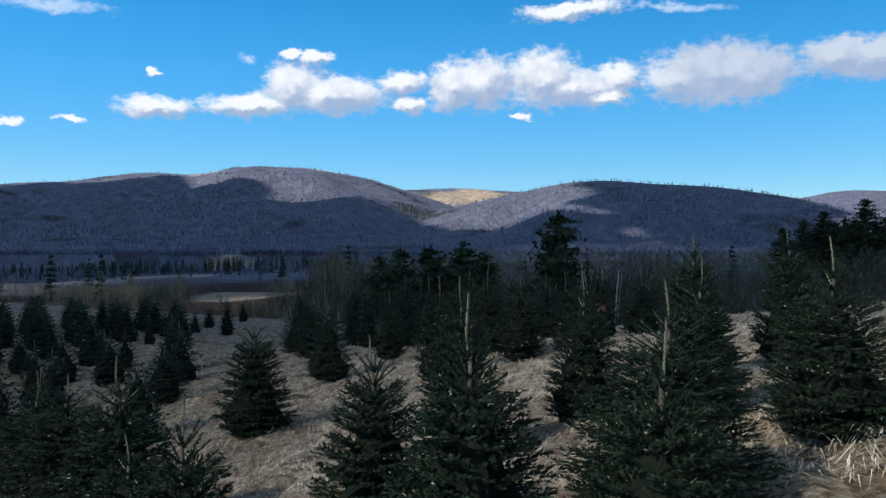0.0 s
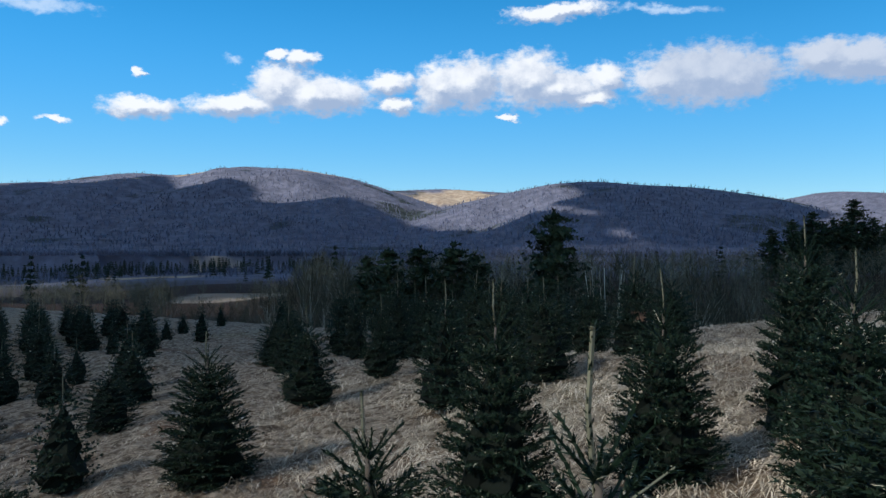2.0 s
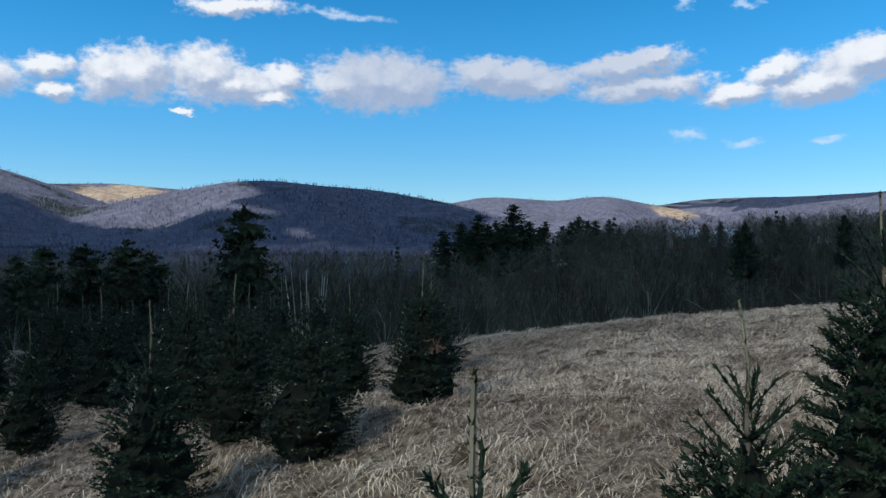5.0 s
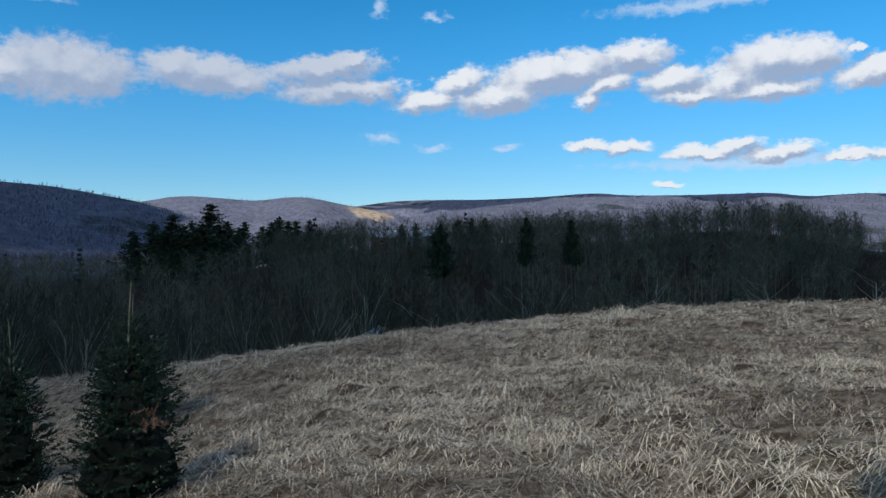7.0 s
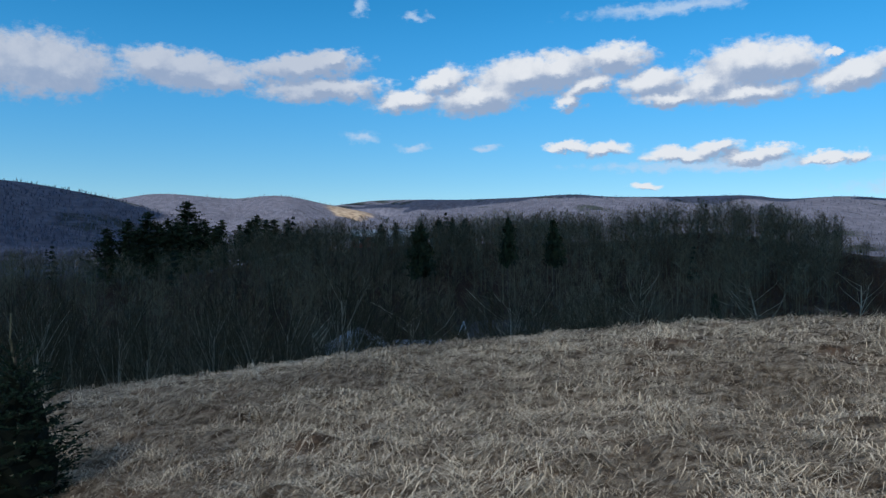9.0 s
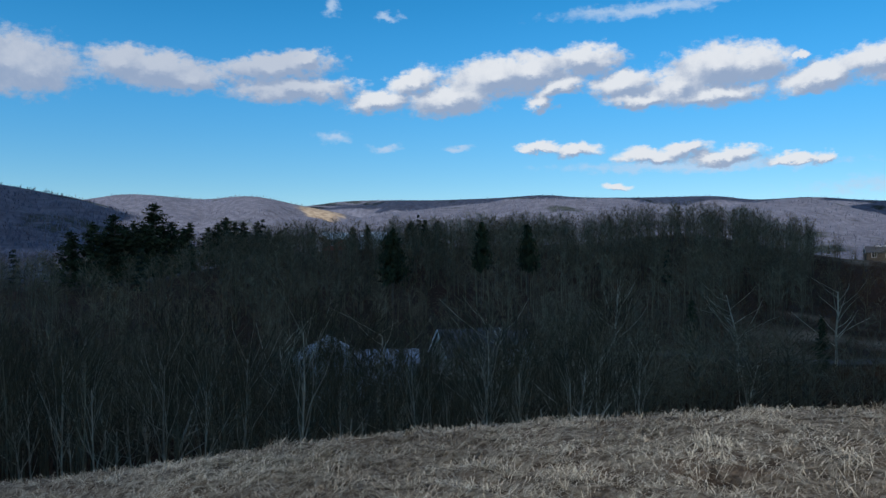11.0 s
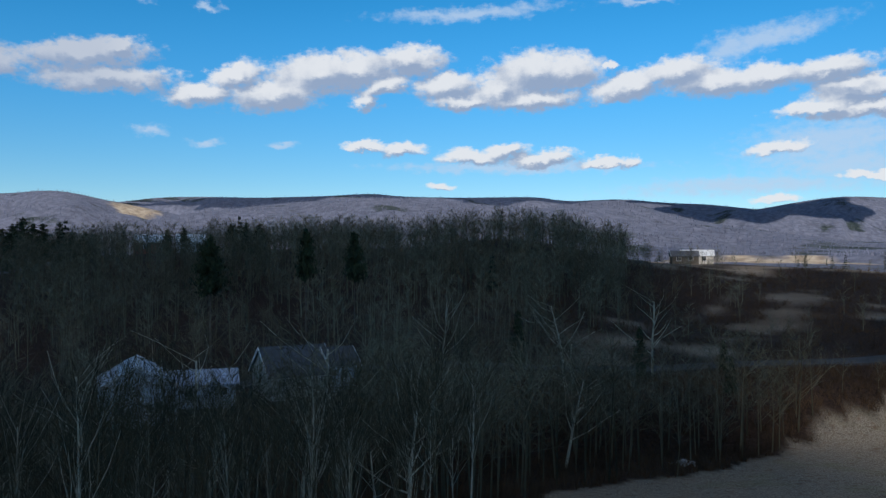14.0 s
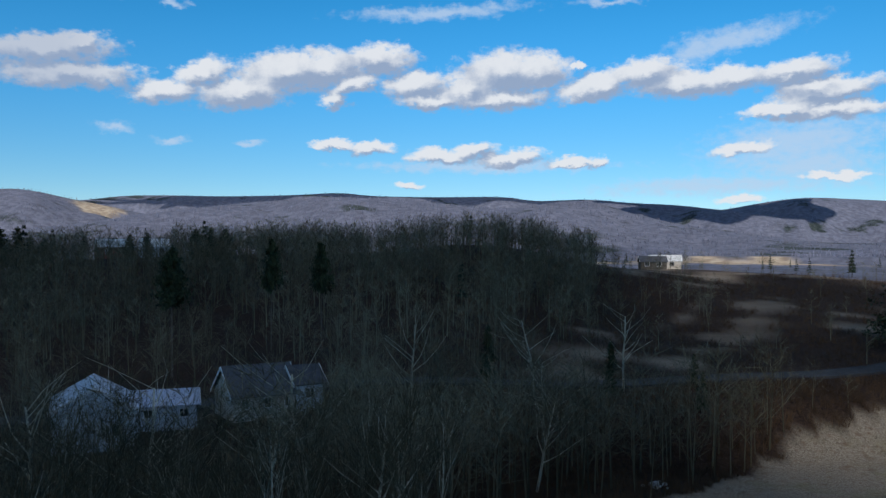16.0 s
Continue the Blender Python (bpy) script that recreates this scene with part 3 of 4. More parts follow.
    part("leader", lead.mesh("leader"), LEADER, thing, "pale bare-looking top shoot")
    return tagged(thing, "young dark green fir with pale top shoot on a straw field", "fir tree", group="plantation firs")


def put(thing, x, y, z, scale, turn, used, wide=1.0, label=""):
    """Places the first of a kind itself, later ones as copies."""
    m = Matrix.Translation((x, y, z)) @ Matrix.Rotation(turn, 4, "Z") @ Matrix.Diagonal((scale * wide, scale * wide, scale, 1))
    if thing in used:
        thing = copy_thing(thing, Matrix.Translation((x, y, z)) @ Matrix.Rotation(turn, 4, "Z") @ Matrix.Diagonal((scale * wide / thing.scale[0], scale * wide / thing.scale[1], scale / thing.scale[2], 1)))
    else:
        used.add(thing)
        thing.matrix_basis = m
    if label:
        thing["label"] = label
    return thing


# place and height of the tip in metres; crown width factor
FIRS_NEAR = [(-2.45, 11.05, 1.78, 1.26), (1.42, 8.55, 2.45, 0.95), (2.7, 9.15, 2.85, 0.92), (2.3, 7.6, 2.58, 1.18), (3.95, 9.7, 2.93, 1), (2.92, 6.35, 2.73, 1.32),
             (-0.46, 5.66, 2.05, 1.26), (0.14, 4.48, 2.39, 1.19), (0.86, 3.33, 2.34, 1.13), (1.42, 5.36, 2.44, 1.57), (0.17, 7.8, 2.39, 0.94), (-2.65, 6.95, 1.76, 1.45),
             (-1.26, 4.12, 1.91, 1.16), (-2.07, 5.61, 1.41, 1.6), (-3.55, 8, 1.45, 1.57), (-4.3, 9, 1.35, 1.5)]
FIRS_MID = [(-5.02, 15.31, 0.93, 1.59), (-1.95, 14.5, 1.84, 1.13), (-1, 15.9, 1.92, 0.95), (1.22, 13.4, 2.27, 1.12), (-3.45, 20.05, 1.31, 1.39), (-0.05, 12.75, 2.25, 0.95),
            (2.29, 15.9, 2.25, 0.96), (0.75, 14.3, 2.4, 0.95), (0.47, 15.62, 2.32, 0.95), (2.64, 14.5, 2.56, 0.95), (-0.31, 19.09, 2.11, 0.95), (-2.8, 18, 1.65, 1.05),
            (-0.95, 21.23, 2.12, 0.95), (4.31, 18.42, 2.28, 1.28), (-2.5, 25, 1.95, 0.95)]
FIRS_FAR = [(-9.16, 30.01, 0.37, 1.6), (-8.38, 33.01, 0.91, 0.85), (-9.41, 40.01, 0.42, 0.98), (-9.91, 36.01, 0.28, 1.41), (-9.63, 33.01, 0.41, 1.15), (-10.47, 32.01, 0.43, 1.02),
            (-9.32, 27.01, 0.63, 0.92), (-7.85, 21.01, 0.76, 1.12), (-8.96, 20.01, 0.78, 1.25), (-9.72, 24.01, 0.57, 1.3), (-8.18, 17.01, 0.88, 1.05), (-11.45, 23.01, 0.43, 1.41),
            (-2.74, 28.01, 1.35, 1.28), (0.89, 18.61, 2.07, 0.93), (1.65, 18.85, 2.16, 0.89), (-1.99, 22.41, 1.77, 0.89), (-0.59, 22.82, 1.86, 0.85), (0.79, 21.84, 1.99, 0.88),
            (2.54, 20.9, 2.11, 0.94), (-1.19, 25.74, 1.69, 0.91), (-5.29, 31.58, 1.25, 0.94)]


def plant_firs():
    used = set()
    rng = np.random.RandomState(7)
    kinds = [[fir(10 + i + 10 * d, d) for i in range((3, 4, 4)[d])] for d in (0, 1, 2)]
    blocks = []
    taken = [(x, y) for x, y, *_ in FIRS_NEAR + FIRS_MID + FIRS_FAR]
    for i in range(-19, 11):
        for j in range(0, 17):
            x, y = i * 1.5 + 0.5 * (j % 2) + rng.normal(0, 0.2), 12.5 + j * 1.6 + rng.normal(0, 0.2)
            bearing = math.degrees(math.atan2(x, y))
            u = (x - ORIGIN[0]) * ALONG[0] + (y - ORIGIN[1]) * ALONG[1]
            left, right = -38 < bearing < -17 and y < 38, -9.5 < bearing < 9.5 and 17.5 < y < 30
            if u > 18 or not (left or right) or min((x - a) ** 2 + (y - b) ** 2 for a, b in taken) < 1.45 ** 2 or rng.uniform() < 0.06:
                continue
            blocks.append((x, y, ground_at(x, y) + rng.uniform(1.25, 1.65), rng.uniform(1.1, 1.4)))
    for rows, d in ((FIRS_NEAR, 2), (FIRS_MID, 1), (FIRS_FAR + blocks, 0)):
        for i, (x, y, tip, wide) in enumerate(rows):
            z = ground_at(x, y) - 0.01
            made = put(kinds[d][i % len(kinds[d])], x, y, z, tip - z, rng.uniform(0, 6.28), used, wide)
            if (x, y) == (2.64, 14.5):
                broken = made

    # a broken, browned shoot on one tree, facing the field
    spray = Pile()
    for _ in range(9):
        p0 = np.array((2.66, 14.2, 1.68)) + rng.normal(0, 0.035, 3)
        spray.loose(needles(rng, p0, p0 + rng.normal(0, 0.09, 3) + (0, -0.03, 0.05), 0.03, 40, 0.008))
    ob = part("dead_shoot", spray.mesh("dead_shoot"), DEAD, broken, "browned broken shoot")
    ob.matrix_parent_inverse = broken.matrix_basis.inverted()
    broken["label"] = "young dark green fir with a browned broken shoot"


plant_firs()


# ---------------------------------------------------------------- straw on the field
def straw():
    rng = np.random.RandomState(4)
    pts = []
    for count, spread in ((170000, 6.5), (50000, 13.0)):
        s = rng.uniform(0, 1, count)
        cx, cy = -0.5 + 11 * s + rng.normal(0, spread * 0.62, count), 5 + 16 * s + rng.normal(0, spread * 0.62, count)
        pts.append(np.stack([cx, cy], 1))
    p = np.concatenate(pts)
    field = covers(p[:, 0], p[:, 1])[0]
    p = p[(field > 0.4) & (p[:, 1] > 1) & ((p[:, 0] < 1.6) | (p[:, 1] > 5.5))]
    tuft = waves(p[:, 0], p[:, 1], 23, 1.1)
    n = len(p)
    z = height(p[:, 0], p[:, 1])
    ang = 2.2 * waves(p[:, 0], p[:, 1], 29, 1.3) + rng.normal(0, 1.15, n)
    lng = rng.uniform(0.10, 0.32, n) * (1 + 0.35 * tuft)
    lift = np.abs(rng.normal(0.008, 0.02, n)) + 0.014 + 0.045 * np.maximum(tuft, 0) ** 1.5
    wid = rng.uniform(0.0035, 0.0085, n)
    d = np.stack([np.cos(ang), np.sin(ang)], 1)
    s = np.stack([-d[:, 1], d[:, 0]], 1) * (wid / 2)[:, None]
    a = np.concatenate([p, (z - 0.01)[:, None]], 1)
    bxy = p + d * (lng * 0.45)[:, None]
    b = np.concatenate([bxy, (z + lift)[:, None]], 1)
    cxy = p + d * lng[:, None]
    c = np.concatenate([cxy, (height(cxy[:, 0], cxy[:, 1]) + lift * rng.uniform(-0.1, 0.7, n))[:, None]], 1)
    s3 = np.concatenate([s, np.zeros((n, 1))], 1)
    verts = np.stack([a, b + s3, c, b - s3], 1).reshape(-1, 3)
    k = np.arange(n)[:, None] * 4
    faces = np.concatenate([k + [0, 1, 3], k + [1, 2, 3]]).tolist()
    ob = part("straw", mesh_of("straw", verts, faces), STRAW)
    tagged(ob, "matted pale dry grass lying over the hill field", "dry grass", kind="stuff")


straw()


# ---------------------------------------------------------------- bare trees of the valley
def grow(rng, tall, spread, fork, twigs, slim):
    """A leafless tree: one pile for trunk and limbs, one for twigs."""
    wood, thin = Pile(), Pile()
    girth = tall * slim

    def branch(start, d, length, r0, level):
        n = 4 if level == 0 else 3
        p = [np.array(start)]
        d = np.array(d, float)
        for i in range(n):
            d = d + rng.normal(0, (0.028 if spread < 0.6 else 0.10) if level == 0 else 0.15, 3) + np.array((0, 0, 0.05 + 0.05 * level))
            d /= np.linalg.norm(d)
            p.append(p[-1] + d * length / n)
        p = np.array(p)
        r = r0 * (1 - np.linspace(0, 0.78 if level else 0.72, n + 1))
        if level < 2:
            wood.add(*tube(p, r, 5 if level == 0 else 3))
        else:
            thin.add(*tube(p, np.maximum(r, 0.008), 3))
        if level == 0:
            count, lo = fork, 0.44 if spread < 0.6 else 0.3
        elif level == 1:
            count, lo = twigs, 0.25
        else:
            for _ in range(4):
                w = rng.uniform(0.15, 1.0)
                i = min(int(w * n), n - 1)
                q = p[i] + (p[i + 1] - p[i]) * (w * n - i)
                e = d + rng.normal(0, 0.55, 3) + (0, 0, 0.2)
                e = e / np.linalg.norm(e) * length * rng.uniform(0.35, 0.7)
                s = np.cross(e, rng.normal(0, 1, 3))
                s = s / (np.linalg.norm(s) + 1e-9) * 0.010
                thin.loose(np.array([q - s, q + s, q + e]))
            return
        for c in range(count):
            w = lo + (1 - lo) * (c + rng.uniform(0.1, 0.9)) / count
            i = min(int(w * n), n - 1)
            q = p[i] + (p[i + 1] - p[i]) * (w * n - i)
            ang = rng.uniform(0, 6.283)
            axis = p[i + 1] - p[i]
            axis /= np.linalg.norm(axis)
            side = np.cross(axis, (math.cos(ang), math.sin(ang), 0.3))
            side /= np.linalg.norm(side)
            e = axis * (1.0 - 0.45 * spread) + side * spread * rng.uniform(0.7, 1.3)
            e /= np.linalg.norm(e)
            sub = length * ((0.50 if level == 0 else 0.55) * (1.15 - 0.65 * w) + 0.06) * (0.7 + spread * 0.6)
            branch(q, e, sub * rng.uniform(0.75, 1.2), max(np.interp(w, [0, 1], [r[0], r[-1]]) * 0.55, 0.012), level + 1)

    branch((0, 0, -0.3), (rng.normal(0, 0.03), rng.normal(0, 0.03), 1), tall, girth, 0)
    return wood, thin


TOPS = {}


def bare_tree(seed, tall, spread, fork, twigs, slim, bark, label, kind_name="bare_tree"):
    rng = np.random.RandomState(seed)
    wood, thin = grow(rng, tall, spread, fork, twigs, slim)
    thing = new(kind_name)
    part("trunk", wood.mesh("trunk", True), bark, thing, "grey trunk with bare limbs")
    part("crown", thin.mesh("crown"), TWIG, thing, "leafless grey-brown twigs")
    TOPS[thing] = max(float(np.concatenate(p.v)[:, 2].max()) for p in (wood, thin))
    return tagged(thing, label, "tree", group="valley woods")


def in_woods(x, y):
    """True where the valley woods stand."""
    u, v = along_across(x, y)
    field, meadow, _ = covers(x, y)
    clear = (np.hypot((x - 85) / 20, (y - 93) / 14) < 1)
    az, r = np.degrees(np.arctan2(x - HUB[0], y - HUB[1])), np.hypot(x - HUB[0], y - HUB[1])
    clear |= (az > 37.1) & (az < 42.1) & (r > 271) & (r < 327)
    return (field < 0.05) & (meadow < 0.3) & (u > 28.4) & ~clear


def tree_cap(x, y):
    """How high the tops of the valley trees reach; lower towards the open valley in the west."""
    u, v = along_across(x, y)
    az, r = np.degrees(np.arctan2(x, y)), np.hypot(x, y)
    west = np.where((az < -9) & (r < 620), 2.4 - 0.031 * r, 99.0)
    west = np.where((az > -16.5) & (az < -11.5) & (r < 238), 2.4 - 0.052 * r, west)
    return np.minimum(np.where(u < 113, 1.4 + 0.0098 * u, 99.0), west)


def plant_woods():
    rng = np.random.RandomState(12)
    slim_trees = [bare_tree(100 + i, 11.0, 0.34, 14, 6, (0.0052, 0.0085)[i in (1, 4)], PALEBARK if i in (1, 4) else BARK, "tall slender leafless tree on the wooded slope") for i in range(6)]
    broad_trees = [bare_tree(200 + i, 13.0, 0.85, 13, 7, 0.019, PALEBARK, "broad leafless hardwood with spreading grey limbs") for i in range(4)]
    used = set()
    n = 3200
    u, v = 30 + 79 * rng.uniform(0, 1, n) ** 0.9, rng.uniform(-75, 70, n)
    x, y = ORIGIN[0] + u * ALONG[0] + v * ACROSS[0], ORIGIN[1] + u * ALONG[1] + v * ACROSS[1]
    keep = in_woods(x, y)
    x, y, u = x[keep], y[keep], u[keep]
    z = height(x, y)
    placed = []
    singles, rest = [], []
    for q in np.argsort(u):
        if any((x[q] - a) ** 2 + (y[q] - b) ** 2 < 2.3 ** 2 for a, b in placed[-160:]):
            continue
        placed.append((x[q], y[q]))
        tall = min(rng.uniform(9, 16), tree_cap(x[q], y[q]) + rng.normal(0, 1.0) - z[q])
        az, r = math.degrees(math.atan2(x[q] - HUB[0], y[q] - HUB[1])), math.hypot(x[q] - HUB[0], y[q] - HUB[1])
        if 35 < az < 52 and 46 < r < 117 and rng.uniform() < 0.36:
            tall = max(3.5, min(tall, 4.8 - 0.149 * r - z[q]))
        (singles if len(singles) < 276 else rest).append((x[q], y[q], z[q], tall))
    for i, (a, b, c, tall) in enumerate(singles):
        broad = rng.uniform() < 0.15 and i > 190
        kind = broad_trees[i % 4] if broad else slim_trees[i % 6]
        put(kind, a, b, c, tall / TOPS[kind], rng.uniform(0, 6.28), used)
    for i, (a, b) in enumerate(((58, 72), (64, 67), (69, 70), (74, 61), (54, 80), (81, 69), (48, 87), (91, 54), (104, 59), (44, 92), (99, 75), (117, 66), (128, 57), (67, 82))):
        c = ground_at(a, b)
        put(broad_trees[i % 4], a, b, c, rng.uniform(13.5, 17) / TOPS[broad_trees[i % 4]], rng.uniform(0, 6.28), used)
    # three spreading trees beside the houses
    for i, (a, b, top, wide) in enumerate(((61.4, 78.3, 2.4, 1.0), (71.6, 69.2, 3.2, 1.25), (53.5, 84, 1.6, 1.1), (66, 86, 1.0, 1.0))):
        c = ground_at(a, b)
        put(broad_trees[i % 4], a, b, c, (top - c) / TOPS[broad_trees[i % 4]], rng.uniform(0, 6.28), used, wide)
    return rest


REST = plant_woods()


def joined(name, pieces, places, mat, label, category):
    """Many copies of a few small meshes joined into one object of kind stuff."""
    vs, fs, n = [], [], 0
    for (x, y, z, s, a, which, tall) in places:
        v, f = pieces[which]
        c, d = math.cos(a) * s, math.sin(a) * s
        w = np.stack([v[:, 0] * c - v[:, 1] * d + x, v[:, 0] * d + v[:, 1] * c + y, v[:, 2] * s * tall + z], 1)
        vs.append(w)
        fs.append(f + n)
        n += len(v)
    verts, tris = np.concatenate(vs), np.concatenate(fs)
    me = bpy.data.meshes.new(name)
    me.vertices.add(len(verts))
    me.vertices.foreach_set("co", verts.astype(np.float32).ravel())
    me.loops.add(len(tris) * 3)
    me.loops.foreach_set("vertex_index", tris.astype(np.int32).ravel())
    me.polygons.add(len(tris))
    me.polygons.foreach_set("loop_start", np.arange(0, len(tris) * 3, 3, dtype=np.int32))
    me.update(calc_edges=True)
    ob = part(name, me, mat)
    return tagged(ob, label, category, kind="stuff")


def small_bare(seed, tall=12.0, stout=1.0, limbs=24, sprays=6):
    """A light leafless tree of about 170 triangles."""
    rng = np.random.RandomState(seed)
    tri = []
    foot, top = np.array((0, 0, -0.4)), np.array((rng.normal(0, 0.4), rng.normal(0, 0.4), tall * 0.93))

    def blade(p, q, w, turns):
        for ang in turns:
            s = np.array((math.cos(ang), math.sin(ang), 0)) * w
            tri.extend([p - s, p + s, q])

    blade(foot, top, tall * 0.0085 * stout ** 0.5, (0.0, 1.57))
    for _ in range(limbs):
        w = rng.uniform(0.30, 0.97)
        p = foot + (top - foot) * w
        a = rng.uniform(0, 6.28)
        long_ = tall * 0.30 * (1.2 - w) + 0.4
        q = p + np.array((math.cos(a) * 0.75, math.sin(a) * 0.75, 0.75)) * long_ * rng.uniform(0.7, 1.3)
        blade(p, q, 0.035 * stout, (rng.uniform(0, 3.14),))
        for _ in range(sprays):
            t = rng.uniform(0.25, 1)
            b = p + (q - p) * t
            e = b + (np.array((math.cos(a), math.sin(a), 0.9)) + rng.normal(0, 0.7, 3)) * (long_ * 0.38 + 0.3)
            s = rng.normal(0, 1, 3)
            s = s / np.linalg.norm(s) * 0.026 * stout
            tri.extend([b - s, b + s, e])
    v = np.array(tri)
    return v, np.arange(len(v)).reshape(-1, 3)


def small_conifer(seed, tall=12.0, layers=7):
    """A ragged conifer of layered drooping boughs."""
    rng = np.random.RandomState(seed)
    tri = [np.array((-0.12, 0, -0.4)), np.array((0.12, 0, -0.4)), np.array((0, 0, tall))]
    for i in range(layers):
        t = i / layers
        z = tall * (0.16 + 0.80 * t)
        r = tall * 0.20 * (1 - t) ** 0.8 + 0.3
        for j in range(9):
            a = rng.uniform(0, 6.28)
            rr = r * rng.uniform(0.55, 1.2)
            c, s = math.cos(a), math.sin(a)
            tip = np.array((c * rr, s * rr, z + rng.uniform(-0.1, 0.12) * tall * 0.3))
            root = np.array((0, 0, z + tall * 0.045))
            w = np.array((-s, c, 0)) * rr * 0.34
            mid = (tip + root) / 2
            tri.extend([root, mid + w - (0, 0, 0.25), tip, root, tip, mid - w - (0, 0, 0.25)])
            tri.extend([mid + w * 0.6, mid - w * 0.6, mid + np.array((0, 0, tall * 0.05))])
    v = np.array(tri)
    return v, np.arange(len(v)).reshape(-1, 3)


def far_woods():
    rng = np.random.RandomState(31)
    bare = [small_bare(300 + i, 12.0, 1.0, 22, 5) for i in range(5)] + [small_bare(320 + i, 12.0, 1.9, 15, 5) for i in range(5)]
    places = [(x, y, z, tall / 12.2, rng.uniform(0, 6.28), rng.randint(5), 1.0) for x, y, z, tall in REST]
    n = 5600
    az, r = rng.uniform(-33, 92, n), 75 + 340 * rng.uniform(0, 1, n) ** 1.1
    x, y = HUB[0] + r * np.sin(np.radians(az)), HUB[1] + r * np.cos(np.radians(az))
    hill = np.arange(n) < 1900
    on, off = np.radians(rng.uniform(31, 76, n)), rng.normal(271, 42, n)
    x, y = np.where(hill, HUB[0] + off * np.sin(on), x), np.where(hill, HUB[1] + off * np.cos(on), y)
    u, v = along_across(x, y)
    field, meadow, _ = covers(x, y)
    inner = (u > 28.4) & (u < 109) & (v > -75) & (v < 70)
    road = np.abs(u - 131 + 0.03 * v) < 5
    ok = in_woods(x, y) & ~inner & ~road
    z = height(x, y)
    for a, b, c, d in zip(x[ok], y[ok], z[ok], u[ok]):
        # the old pasture in the east is nearly open
        east = math.degrees(math.atan2(a - HUB[0], b - HUB[1])) > 69
        if east and rng.uniform() < 0.7:
            continue
        tall = rng.uniform(4, 8) if east else rng.uniform(7, 12.5)
        tall = min(tall, float(tree_cap(a, b)) + rng.normal(0, 0.8) - c)
        if tall > 2:
            places.append((a, b, c, tall / 12.2, rng.uniform(0, 6.28), rng.randint(5) + (5 if math.hypot(a, b) > 170 else 0), 1.0))
    joined("bare_woods", bare, places, FARTWIG, "grey leafless hardwood forest filling the valley and hill", "woods")
    # conifers among them
    firs = [small_conifer(400 + i) for i in range(4)]
    n = 420
    az, r = rng.uniform(-31, 92, n), 210 + 800 * rng.uniform(0, 1, n) ** 1.2
    x, y = HUB[0] + r * np.sin(np.radians(az)), HUB[1] + r * np.cos(np.radians(az))
    ok = (waves(x, y, 77, 160.0) > 0.25) & (covers(x, y)[1] < 0.3) & (covers(x, y)[0] < 0.1)
    z = height(x, y)
    az, r = rng.uniform(-30, -6, 320), rng.uniform(660, 860, 320)
    sx, sy = HUB[0] + r * np.sin(np.radians(az)), HUB[1] + r * np.cos(np.radians(az))
    keep = covers(sx, sy)[1] < 0.3
    x, y, z, ok = np.concatenate([x, sx]), np.concatenate([y, sy]), np.concatenate([z, height(sx, sy)]), np.concatenate([ok, keep])
    joined("far_conifers", firs, [(a, b, c, rng.uniform(0.7, 1.25), rng.uniform(0, 6.28), rng.randint(4), 1.0) for a, b, c in zip(x[ok], y[ok], z[ok])],
           FARPINE, "dark evergreens scattered through the valley woods", "conifers")


far_woods()


def ridge_woods():
    """Small leafless crowns standing over the far ridges, thickest on the slopes that face the valley."""
    rng = np.random.RandomState(37)
    kinds = []
    for k in range(6):
        tri = []
        for _ in range(9):
            a, w = rng.uniform(0, 6.28), rng.uniform(0.0, 0.6)
            p = np.array((0, 0, 12 * w - 1.0))
            q = p + np.array((math.cos(a) * 2.6, math.sin(a) * 2.6, rng.uniform(3.5, 6.0))) * rng.uniform(0.7, 1.2)
            side = np.array((-math.sin(a), math.cos(a), 0)) * 0.55 + rng.normal(0, 0.3, 3)
            tri.extend([p - side, p + side, q])
        v = np.array(tri)
        kinds.append((v, np.arange(len(v)).reshape(-1, 3)))
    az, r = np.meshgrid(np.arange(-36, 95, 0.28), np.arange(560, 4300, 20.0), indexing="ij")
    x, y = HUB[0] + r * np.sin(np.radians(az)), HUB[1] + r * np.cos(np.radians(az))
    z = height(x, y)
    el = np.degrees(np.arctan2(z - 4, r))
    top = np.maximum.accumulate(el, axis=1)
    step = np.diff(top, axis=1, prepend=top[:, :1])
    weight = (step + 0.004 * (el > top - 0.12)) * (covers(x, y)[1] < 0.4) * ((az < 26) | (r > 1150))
    weight = weight.ravel() / weight.sum()
    pick = rng.choice(weight.size, 25000, p=weight)
    px, py = x.ravel()[pick] + rng.uniform(-10, 10, len(pick)), y.ravel()[pick] + rng.uniform(-10, 10, len(pick))
    pz = height(px, py)
    size = rng.uniform(0.42, 0.82, len(pick))
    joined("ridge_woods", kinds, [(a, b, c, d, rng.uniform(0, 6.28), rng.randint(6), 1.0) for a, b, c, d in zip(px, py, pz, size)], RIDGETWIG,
           "leafless forest covering the far ridges, tinted blue-grey for haze", "woods")


ridge_woods()


# ---------------------------------------------------------------- clouds above and behind, which shade the land
def cloud_material(name, dense):
    m = bpy.data.materials.new(name)
    m.use_nodes = True
    k = Nodes(m.node_tree)
    white = k.n("ShaderNodeBsdfDiffuse", ins={"Color": (0.85, 0.86, 0.9, 1)}).outputs[0]
    k.n("ShaderNodeOutputMaterial", ins={0: k.n("ShaderNodeMixShader", ins={0: dense, 1: k.n("ShaderNodeBsdfTransparent").outputs[0], 2: white}).outputs[0]})
    return m


THIN, SOFT, HALF, THICK = (cloud_material(n, d) for n, d in (("thin_cloud", 0.15), ("soft_cloud", 0.26), ("half_cloud", 0.56), ("thick_cloud", 0.9)))


